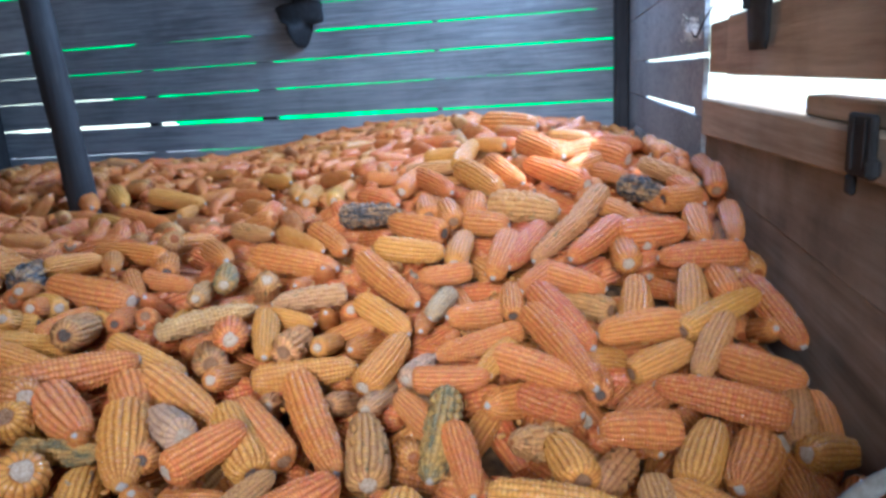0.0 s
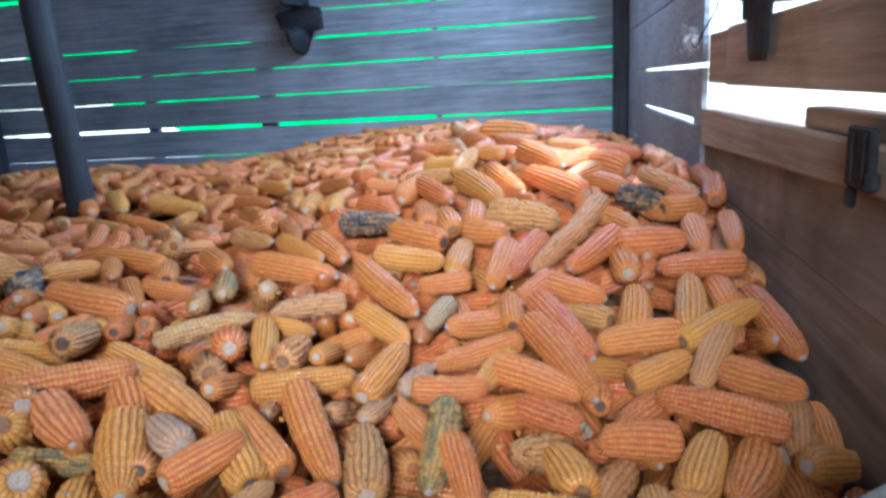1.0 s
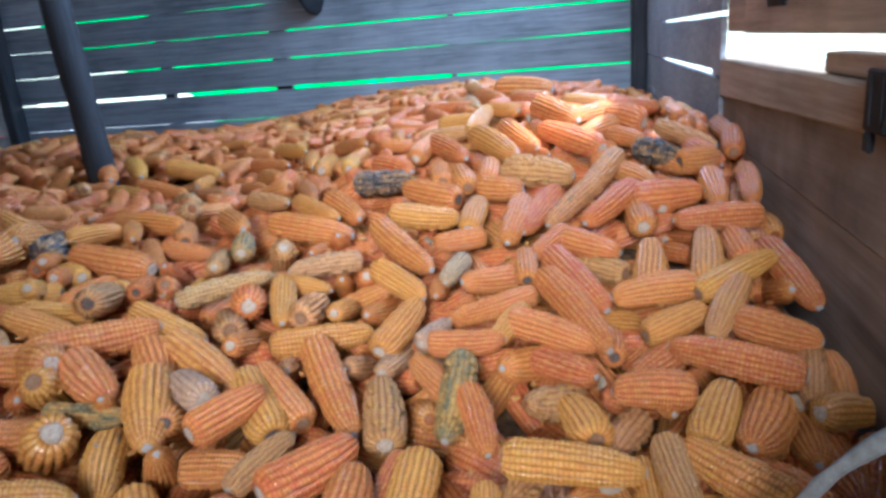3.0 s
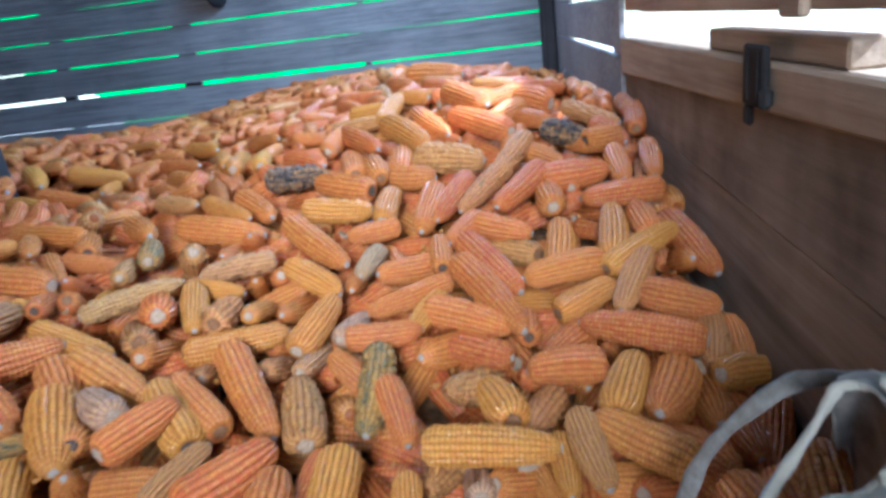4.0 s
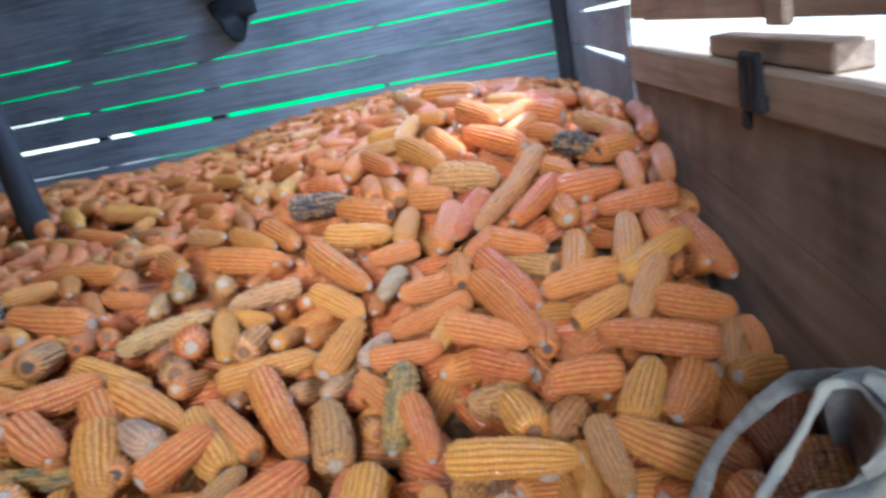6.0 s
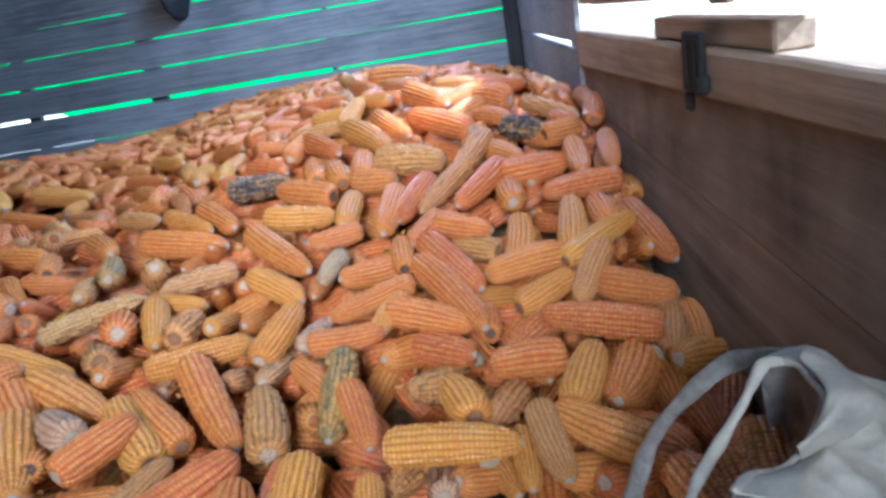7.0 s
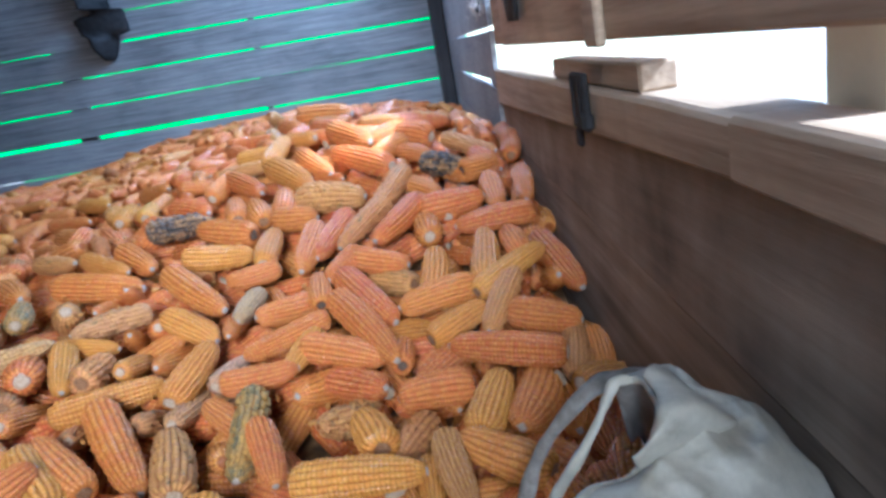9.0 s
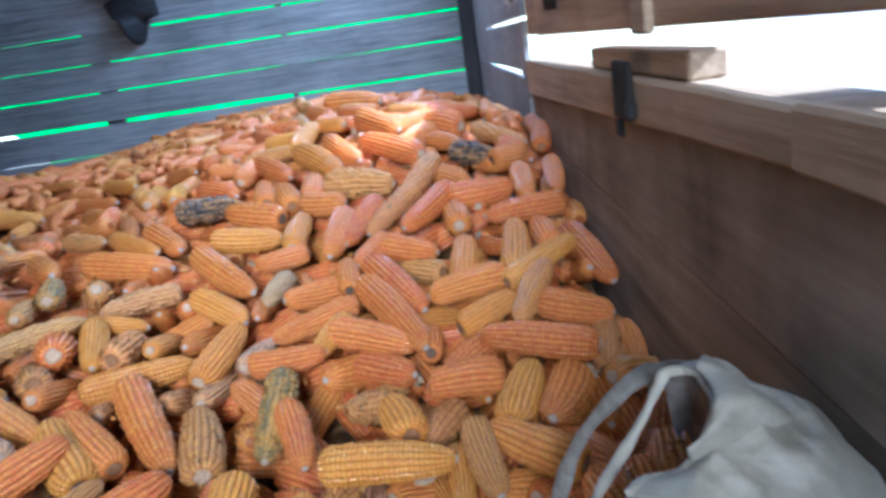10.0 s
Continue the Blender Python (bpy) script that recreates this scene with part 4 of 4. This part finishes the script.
ear("T", 0.315, 0.874, 0.644, -80, -11, 0.116, 0.040)
ear("Y", 0.289, 0.871, 0.615, -86, -2, 0.105, 0.031)
ear("Y", 0.240, 0.865, 0.642, 109, -3, 0.105, 0.053)
ear("o", 0.362, 0.958, 0.658, -178, 0, 0.101, 0.050)
ear("r", 0.162, 1.052, 0.655, -39, 3, 0.105, 0.048)
ear("b", 0.221, 1.009, 0.616, -131, 18, 0.105, 0.049)
ear("b", 0.294, 0.962, 0.613, -111, 5, 0.105, 0.045)
ear("o", 0.122, 1.089, 0.697, -23, -8, 0.136, 0.048)
ear("O", 0.166, 1.195, 0.729, -61, -14, 0.204, 0.051)
ear("r", 0.173, 1.263, 0.742, -59, -14, 0.178, 0.051)
ear("Y", 0.305, 1.179, 0.648, -133, 21, 0.105, 0.041)
ear("y", 0.311, 1.076, 0.678, 33, 9, 0.109, 0.045)
ear("T", 0.456, 1.187, 0.723, -114, -14, 0.153, 0.042)
ear("o", 0.395, 1.182, 0.715, -166, -4, 0.131, 0.050)
ear("r", 0.352, 1.073, 0.653, -127, 0, 0.105, 0.046)
ear("h", 0.267, 1.025, 0.669, 91, -5, 0.105, 0.039)
ear("t", 0.293, 1.224, 0.717, 138, -1, 0.105, 0.046)
ear("o", 0.217, 0.791, 0.614, 45, -28, 0.105, 0.038)
ear("b", 0.180, 0.879, 0.589, -111, 14, 0.105, 0.042)
ear("g", 0.202, 0.774, 0.609, 96, -19, 0.105, 0.039)
ear("Z", 0.137, 0.825, 0.643, -2, -3, 0.155, 0.049)
ear("o", 0.409, 0.874, 0.598, -54, 7, 0.105, 0.055)
ear("r", 0.500, 0.929, 0.607, -87, -3, 0.105, 0.048)
ear("r", 0.554, 0.931, 0.611, -112, -12, 0.133, 0.050)
ear("o", 0.429, 0.899, 0.615, 62, -15, 0.105, 0.039)
ear("o", 0.541, 1.002, 0.623, 85, 14, 0.096, 0.040)
ear("y", 0.333, 0.811, 0.595, 36, -25, 0.105, 0.043)
ear("o", 0.164, 1.099, 0.623, -118, 19, 0.105, 0.051)
ear("o", 0.308, 1.061, 0.623, -74, 0, 0.105, 0.037)
ear("y", 0.252, 0.885, 0.573, -74, 10, 0.105, 0.035)
ear("r", 0.372, 0.791, 0.591, 43, -29, 0.105, 0.043)
ear("r", -0.177, 0.759, 0.537, -54, 60, 0.144, 0.046)
ear("Y", 0.123, 0.787, 0.633, -81, -10, 0.105, 0.034)
ear("y", -0.074, 0.691, 0.639, 105, -33, 0.130, 0.043)
ear("o", -0.006, 0.676, 0.638, 96, 9, 0.105, 0.054)
ear("Y", 0.049, 0.810, 0.649, -89, -8, 0.144, 0.052)
ear("k", -0.198, 0.660, 0.665, 95, -47, 0.130, 0.040)
ear("y", -0.212, 0.646, 0.658, -150, 8, 0.105, 0.035)
ear("y", -0.254, 0.724, 0.647, -55, -13, 0.105, 0.049)
ear("r", 0.022, 0.835, 0.633, -96, -8, 0.105, 0.035)
ear("r", -0.105, 0.726, 0.651, 54, 2, 0.124, 0.057)
ear("o", 0.085, 0.923, 0.675, -70, -13, 0.115, 0.039)
ear("t", -0.140, 0.725, 0.654, 72, 5, 0.105, 0.034)
ear("o", -0.279, 0.800, 0.582, -49, 53, 0.130, 0.041)
ear("o", -0.223, 0.766, 0.649, 15, -9, 0.105, 0.044)
ear("t", 0.000, 0.835, 0.645, 108, 12, 0.122, 0.055)
ear("y", -0.384, 0.596, 0.697, 33, -8, 0.134, 0.056)
ear("m", 0.065, 1.003, 0.679, -89, -14, 0.155, 0.049)
ear("y", -0.321, 0.790, 0.670, -66, -11, 0.105, 0.048)
ear("o", -0.207, 0.772, 0.692, 62, 4, 0.105, 0.046)
ear("b", -0.415, 0.573, 0.700, 126, -28, 0.090, 0.044)
ear("O", -0.147, 1.004, 0.697, -56, -15, 0.193, 0.051)
ear("o", 0.073, 0.935, 0.642, 136, 14, 0.116, 0.042)
ear("y", -0.133, 0.824, 0.659, 129, 14, 0.136, 0.055)
ear("o", -0.107, 0.853, 0.659, 136, 13, 0.138, 0.048)
ear("o", -0.247, 0.788, 0.694, 119, -23, 0.130, 0.039)
ear("y", -0.324, 0.881, 0.705, -60, -11, 0.141, 0.060)
ear("o", -0.413, 0.726, 0.679, -109, -4, 0.105, 0.050)
ear("y", -0.353, 0.738, 0.708, 145, -45, 0.180, 0.062)
ear("g", 0.024, 1.009, 0.657, 92, -35, 0.090, 0.034)
ear("o", -0.389, 0.879, 0.622, -56, 45, 0.130, 0.034)
ear("r", -0.175, 0.925, 0.667, 106, -25, 0.130, 0.034)
ear("g", -0.222, 0.836, 0.698, 142, -1, 0.090, 0.048)
ear("b", -0.089, 0.968, 0.675, 83, -25, 0.090, 0.035)
ear("c", -0.037, 0.960, 0.673, 88, -10, 0.130, 0.034)
ear("m", -0.414, 0.795, 0.697, 10, -6, 0.105, 0.034)
ear("o", -0.469, 0.594, 0.705, 71, 5, 0.116, 0.062)
ear("t", -0.173, 0.956, 0.675, 105, -20, 0.130, 0.035)
ear("y", -0.557, 0.544, 0.709, 51, -3, 0.116, 0.061)
ear("o", -0.459, 0.742, 0.694, 22, -8, 0.105, 0.046)
ear("o", 0.012, 1.028, 0.686, 10, -1, 0.110, 0.040)
ear("Y", -0.344, 0.963, 0.715, -27, -14, 0.147, 0.056)
ear("y", -0.428, 0.806, 0.734, 118, -38, 0.169, 0.051)
ear("o", -0.375, 0.960, 0.707, -51, -15, 0.105, 0.058)
ear("o", -0.432, 0.876, 0.727, -30, -16, 0.105, 0.057)
ear("Y", -0.212, 0.996, 0.694, 27, -2, 0.150, 0.044)
ear("g", -0.002, 1.044, 0.678, 75, -2, 0.090, 0.034)
ear("o", -0.503, 0.636, 0.716, 106, 8, 0.105, 0.049)
ear("y", -0.054, 1.008, 0.682, 75, 12, 0.132, 0.048)
ear("o", -0.247, 0.952, 0.715, 93, -19, 0.130, 0.036)
ear("y", -0.628, 0.629, 0.707, 19, -4, 0.105, 0.040)
ear("o", -0.536, 0.905, 0.665, -52, 19, 0.139, 0.042)
ear("y", -0.535, 0.810, 0.725, -66, -14, 0.105, 0.062)
ear("o", -0.507, 1.016, 0.647, -55, 17, 0.178, 0.056)
ear("o", -0.086, 1.204, 0.669, -93, 17, 0.130, 0.041)
ear("o", -0.427, 0.839, 0.741, 151, -12, 0.156, 0.053)
ear("t", -0.275, 1.005, 0.714, 122, -13, 0.170, 0.053)
ear("y", -0.140, 1.073, 0.713, 94, -18, 0.130, 0.034)
ear("o", -0.496, 0.870, 0.737, 44, -3, 0.171, 0.056)
ear("b", -0.176, 1.033, 0.722, 90, -3, 0.090, 0.049)
ear("t", -0.592, 0.740, 0.732, -106, -6, 0.105, 0.062)
ear("y", -0.443, 1.030, 0.737, -18, -12, 0.150, 0.040)
ear("o", -0.462, 0.883, 0.718, -153, 8, 0.122, 0.058)
ear("y", -0.246, 1.138, 0.739, -69, -12, 0.118, 0.042)
ear("o", -0.001, 1.258, 0.702, -87, 7, 0.130, 0.034)
ear("r", -0.262, 1.044, 0.736, 119, -13, 0.178, 0.054)
ear("m", -0.578, 0.765, 0.739, 136, -12, 0.180, 0.058)
ear("o", -0.109, 1.211, 0.732, -33, -11, 0.109, 0.045)
ear("o", -0.196, 1.272, 0.669, -70, 30, 0.130, 0.035)
ear("o", -0.127, 1.203, 0.726, 111, -34, 0.130, 0.040)
ear("o", 0.532, 1.302, 0.654, -93, 23, 0.130, 0.045)
ear("Y", -0.643, 0.648, 0.727, 113, 12, 0.142, 0.056)
ear("y", -0.275, 1.160, 0.731, -5, -6, 0.105, 0.034)
ear("y", -0.588, 0.946, 0.761, -7, -11, 0.134, 0.040)
ear("o", -0.780, 0.803, 0.700, -46, 12, 0.130, 0.037)
ear("o", -0.419, 1.081, 0.759, 114, -34, 0.130, 0.039)
ear("c", -0.393, 1.061, 0.737, 46, 1, 0.162, 0.036)
ear("y", -0.376, 1.095, 0.740, 108, -12, 0.130, 0.034)
ear("y", -0.310, 1.163, 0.744, 105, -26, 0.130, 0.034)
ear("r", 0.515, 1.317, 0.735, -76, -16, 0.174, 0.049)
ear("t", -0.648, 0.879, 0.755, 6, -8, 0.105, 0.058)
ear("t", -0.476, 0.975, 0.768, 113, -13, 0.153, 0.051)
ear("y", -0.497, 1.075, 0.756, 120, -27, 0.130, 0.034)
ear("r", -0.434, 1.029, 0.765, 111, -11, 0.130, 0.034)
ear("c", -0.138, 1.222, 0.749, -153, 0, 0.123, 0.040)
ear("y", -0.586, 0.974, 0.754, 11, -7, 0.105, 0.044)
ear("o", -0.549, 1.006, 0.751, 75, 5, 0.105, 0.035)
ear("t", -0.688, 0.799, 0.757, 119, -9, 0.130, 0.044)
ear("r", -0.475, 1.230, 0.698, -75, 36, 0.130, 0.035)
ear("y", -0.587, 0.991, 0.787, 109, -22, 0.130, 0.034)
ear("t", -0.294, 1.254, 0.764, 116, -35, 0.134, 0.048)
ear("o", -0.238, 1.348, 0.729, -86, 15, 0.130, 0.034)
ear("t", -0.366, 1.141, 0.766, 111, -6, 0.130, 0.036)
ear("o", -0.236, 1.398, 0.702, -73, 33, 0.130, 0.038)
ear("o", -0.580, 1.038, 0.787, 112, -18, 0.130, 0.034)
ear("m", -0.742, 0.878, 0.777, -105, -6, 0.105, 0.043)
ear("y", -0.573, 1.041, 0.761, -162, 6, 0.106, 0.039)
ear("o", -0.754, 0.942, 0.784, -20, -9, 0.106, 0.039)
ear("o", -0.476, 1.134, 0.765, 171, 8, 0.175, 0.055)
ear("o", -0.550, 1.246, 0.778, -51, -8, 0.119, 0.034)
ear("m", -0.348, 1.203, 0.770, 115, -2, 0.138, 0.042)
ear("y", -0.567, 1.081, 0.772, 147, -7, 0.130, 0.038)
ear("o", -0.519, 1.233, 0.774, -4, -7, 0.105, 0.034)
ear("o", -0.651, 1.099, 0.795, 112, -21, 0.130, 0.034)
ear("o", -0.382, 1.398, 0.772, -17, -4, 0.198, 0.056)
ear("y", -0.789, 0.879, 0.783, -161, 0, 0.105, 0.056)
ear("r", -0.662, 1.096, 0.782, 122, -11, 0.130, 0.037)
ear("h", -0.479, 1.246, 0.781, 118, -1, 0.130, 0.043)
ear("o", -0.306, 1.534, 0.791, -50, -6, 0.168, 0.050)
ear("o", -0.926, 0.977, 0.798, 11, 0, 0.190, 0.048)
ear("o", -0.520, 1.472, 0.768, -52, 4, 0.190, 0.049)
ear("k", -0.709, 1.164, 0.789, 118, -5, 0.180, 0.058)
ear("y", -0.375, 1.515, 0.791, -43, -3, 0.194, 0.039)
ear("o", -0.802, 0.934, 0.791, 177, 1, 0.184, 0.044)
ear("o", -0.649, 1.341, 0.785, -56, 3, 0.130, 0.037)
ear("y", -0.730, 1.247, 0.790, 52, -3, 0.105, 0.040)
ear("o", -0.875, 1.340, 0.764, -59, 14, 0.180, 0.061)
ear("o", -0.854, 1.293, 0.791, -66, 1, 0.190, 0.062)
ear("o", -0.550, 1.357, 0.780, 160, 0, 0.223, 0.044)
ear("o", -0.978, 1.178, 0.804, -43, 0, 0.190, 0.043)
ear("o", -0.821, 1.101, 0.808, 130, -2, 0.190, 0.053)
ear("o", -1.122, 1.135, 0.766, -59, 13, 0.133, 0.046)
ear("t", -0.531, 1.619, 0.774, -40, 5, 0.190, 0.041)
ear("o", -0.438, 1.714, 0.787, -63, 1, 0.224, 0.036)
ear("y", -0.335, 1.757, 0.812, 103, 1, 0.153, 0.044)
ear("t", -1.231, 1.264, 0.786, -34, 4, 0.190, 0.053)
ear("o", -1.189, 1.186, 0.784, 152, -3, 0.190, 0.062)
ear("o", -1.136, 1.590, 0.765, 25, -7, 0.111, 0.043)
ear("y", -1.355, 1.448, 0.778, -30, 2, 0.190, 0.049)
ear("y", -0.465, 1.898, 0.785, 101, 1, 0.207, 0.056)
ear("o", -0.784, 2.060, 0.713, -44, 6, 0.190, 0.045)
ear("t", -0.825, 1.834, 0.721, 135, -6, 0.190, 0.059)
ear("o", -0.526, 2.230, 0.796, -45, 9, 0.190, 0.046)
ear("y", -0.642, 2.264, 0.761, -67, 1, 0.190, 0.054)
ear("o", -0.784, 2.200, 0.720, -49, 5, 0.190, 0.062)
ear("y", -1.162, 1.959, 0.735, -20, -6, 0.190, 0.062)
ear("o", -1.147, 2.064, 0.738, -13, -8, 0.203, 0.053)
ear("y", -0.982, 2.121, 0.714, 91, 3, 0.107, 0.043)
ear("o", -0.899, 2.366, 0.734, -27, 3, 0.190, 0.052)
ear("o", -1.305, 2.129, 0.784, -46, -13, 0.107, 0.062)
ear("y", -1.279, 2.237, 0.783, -46, -13, 0.140, 0.062)
ear("y", -1.174, 2.270, 0.759, 3, -10, 0.201, 0.062)
ear("y", -0.862, 2.521, 0.765, -39, 1, 0.190, 0.054)


# ears lying inside the open mouth of the sack
ear("r", 0.452, 0.650, 0.722, -88, -16, 0.13, 0.041)
ear("o", 0.416, 0.650, 0.716, -74, -8, 0.125, 0.041)
ear("o", 0.482, 0.660, 0.735, -100, -14, 0.13, 0.045)

# the rest of the heap, past what can be counted
LOW = [ear_arrays(14, 2, 9, 1, s + 60, kernel_step=3.0) for s in range(4)]
MID = [ear_arrays(14, 4, 14, 1, s + 70, kernel_step=2.0) for s in range(4)]


def heap_mesh(name, picks, label):
    """Many ears in one mesh: (template, matrix) each."""
    vs, loops, starts, totals, uvs, base, pos = [], [], [], [], [], 0, 0
    for (verts, quads, uv), m in picks:
        h4 = np.c_[verts, np.ones(len(verts))] @ np.array(m).T
        vs.append(h4[:, :3])
        q = np.array(quads) + base
        tri = q[:, 2] == q[:, 3]
        keep = np.ones(q.shape, bool)
        keep[tri, 3] = False
        loops.append(q[keep])
        n = np.where(tri, 3, 4)
        totals.append(n)
        starts.append(pos + np.r_[0, np.cumsum(n)[:-1]])
        uvs.append(np.array(uv).reshape(-1, 4, 2)[keep])
        base += len(verts)
        pos += int(n.sum())
    vs, loops, starts, totals, uvs = (np.concatenate(a) for a in (vs, loops, starts, totals, uvs))
    me = bpy.data.meshes.new(name)
    me.vertices.add(len(vs))
    me.vertices.foreach_set("co", vs.ravel())
    me.loops.add(len(loops))
    me.loops.foreach_set("vertex_index", loops.astype(np.int32))
    me.polygons.add(len(starts))
    me.polygons.foreach_set("loop_start", starts.astype(np.int32))
    me.polygons.foreach_set("use_smooth", np.ones(len(starts), bool))
    me.update(calc_edges=True)
    me.uv_layers.new(name="UVMap").data.foreach_set("uv", uvs.ravel().astype(np.float32))
    me.validate()
    me.materials.append(KERNEL_HEAP)
    return tagged(new(name, me), label, "corn heap", kind="stuff")


rng = random.Random(77)
grid = {}
for p in placed:
    grid.setdefault((int(p[0] // 0.06), int(p[1] // 0.06)), []).append(p)


def crowded(x, y, reach):
    i, j = int(x // 0.06), int(y // 0.06)
    return any((p[0] - x) ** 2 + (p[1] - y) ** 2 < reach * reach for a in (-1, 0, 1) for b in (-1, 0, 1) for p in grid.get((i + a, j + b), ()))


def strewn(layer, step, drop, jitter, picks):
    """Lay ears over the heap on a shaken grid."""
    y = 0.22
    while y < 4.06:
        x = -3.38
        while x < 0.58:
            px, py = x + rng.uniform(-0.6, 0.6) * step, y + rng.uniform(-0.6, 0.6) * step * 0.8
            x += step
            if not (-3.36 < px < 0.555 and 0.2 < py < 4.04):
                continue
            if math.hypot(px + 1.297, py - 2.12) < 0.07:
                continue
            if layer == 0 and crowded(px, py, 0.068):
                continue
            z = heap(px, py) - drop - rng.uniform(0, jitter) - (0.014 if layer == 1 and crowded(px, py, 0.05) else 0.0)
            z -= 0.035 * max(0.0, min(1.0, (px - 0.30) / 0.2)) * max(0.0, min(1.0, (py - 2.7) / 0.5))
            length, width = rng.uniform(0.125, 0.175), rng.uniform(0.038, 0.050)
            yaw = rng.uniform(0, 360)
            dip = rng.gauss(0, 16 if layer else 20) * (0.4 if py > 2.0 else 1.0)
            if px > 0.40:
                yaw, dip = rng.choice((90, 270)) + rng.gauss(0, 9), rng.gauss(0, 5)
            if layer == 0 and any(crowded(px + math.cos(radians(yaw)) * s, py + math.sin(radians(yaw)) * s, 0.035) for s in (-0.06, 0.06)):
                z -= 0.03
            m = (Matrix.Translation((px, py, z)) @ Matrix.Rotation(radians(yaw), 4, "Z") @ Matrix.Rotation(radians(-dip), 4, "Y")
                 @ Matrix.Rotation(rng.uniform(0, 6.28), 4, "X") @ Matrix.Diagonal((length, width, width, 1)) @ Matrix.Translation((-0.5, 0, 0)))
            near = py < 1.9 and px > -1.3
            picks.append((rng.choice(MID if near and layer < 2 else LOW), m))
        y += step * 0.8


surface, below = [], []
strewn(0, 0.078, 0.020, 0.022, surface)
strewn(1, 0.076, 0.060, 0.020, below)
strewn(2, 0.100, 0.105, 0.02, below)
heap_mesh("corn_heap", surface, "heaped orange and yellow corn ears filling the crib")
heap_mesh("corn_heap", below, "corn ears lying deeper in the heap")

# chaff and broken bits between the ears; a dark brown sheet added behind gaps
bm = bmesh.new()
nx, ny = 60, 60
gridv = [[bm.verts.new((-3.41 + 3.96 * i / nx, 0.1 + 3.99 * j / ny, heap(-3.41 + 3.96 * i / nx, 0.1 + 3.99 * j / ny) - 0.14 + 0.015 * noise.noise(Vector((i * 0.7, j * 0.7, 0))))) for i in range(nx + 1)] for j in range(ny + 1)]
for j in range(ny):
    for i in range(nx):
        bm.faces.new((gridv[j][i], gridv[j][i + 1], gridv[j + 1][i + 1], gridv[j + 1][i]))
tagged(mesh_object("chaff_backing", bm, CHAFF, smooth=True), "dark brown sheet added under the ears, coloured as chaff", "chaff", kind="stuff")


def flakes(name, count, label, category, mat, seed, size, thick, curl):
    """Small bits strewn among the ears: loose kernels or torn husk."""
    rng = random.Random(seed)
    bm = bmesh.new()
    for i in range(count):
        x, y = rng.uniform(-1.0, 0.53), 0.5 + 2.2 * rng.random() ** 1.6
        z = heap(x, y) - rng.uniform(0.02, 0.05)
        m = Matrix.Translation((x, y, z)) @ Euler((rng.gauss(0, 0.5), rng.gauss(0, 0.5), rng.uniform(0, 6.28))).to_matrix().to_4x4()
        s = size * rng.uniform(0.6, 1.3)
        rows = []
        for u in (-1, -0.4, 0.3, 1):
            w = 0.55 * (1 - 0.45 * u * u)
            rows.append([m @ Vector((u * s, v * w * s, curl * s * (u * u + 0.6 * v * v) + thick * k)) for v in (-1, 0, 1) for k in (0, 1)])
        vs = [[bm.verts.new(q) for q in row] for row in rows]
        for a, b in zip(vs[:-1], vs[1:]):
            for c in (0, 2):
                bm.faces.new((a[c], a[c + 2], b[c + 2], b[c]))
                bm.faces.new((a[c + 1], b[c + 1], b[c + 3], a[c + 3]))
            bm.faces.new((a[0], b[0], b[1], a[1]))
            bm.faces.new((a[4], a[5], b[5], b[4]))
        for a in (vs[0], vs[-1]):
            bm.faces.new((a[0], a[1], a[3], a[2]))
            bm.faces.new((a[2], a[3], a[5], a[4]))
    bmesh.ops.recalc_face_normals(bm, faces=bm.faces)
    return tagged(mesh_object(name, bm, mat, smooth=True), label, category, kind="stuff")


flakes("husk_scraps", 110, "torn dry husk scraps among the ears", "husk", HUSK, 31, 0.011, 0.0008, 0.9)
flakes("loose_kernels", 420, "loose yellow kernels fallen among the ears", "kernels", plain_material("loose_kernel", (0.45, 0.16, 0.03), (0.66, 0.36, 0.07), 50.0, 0.4, 0.2), 32, 0.0048, 0.0035, 0.1)
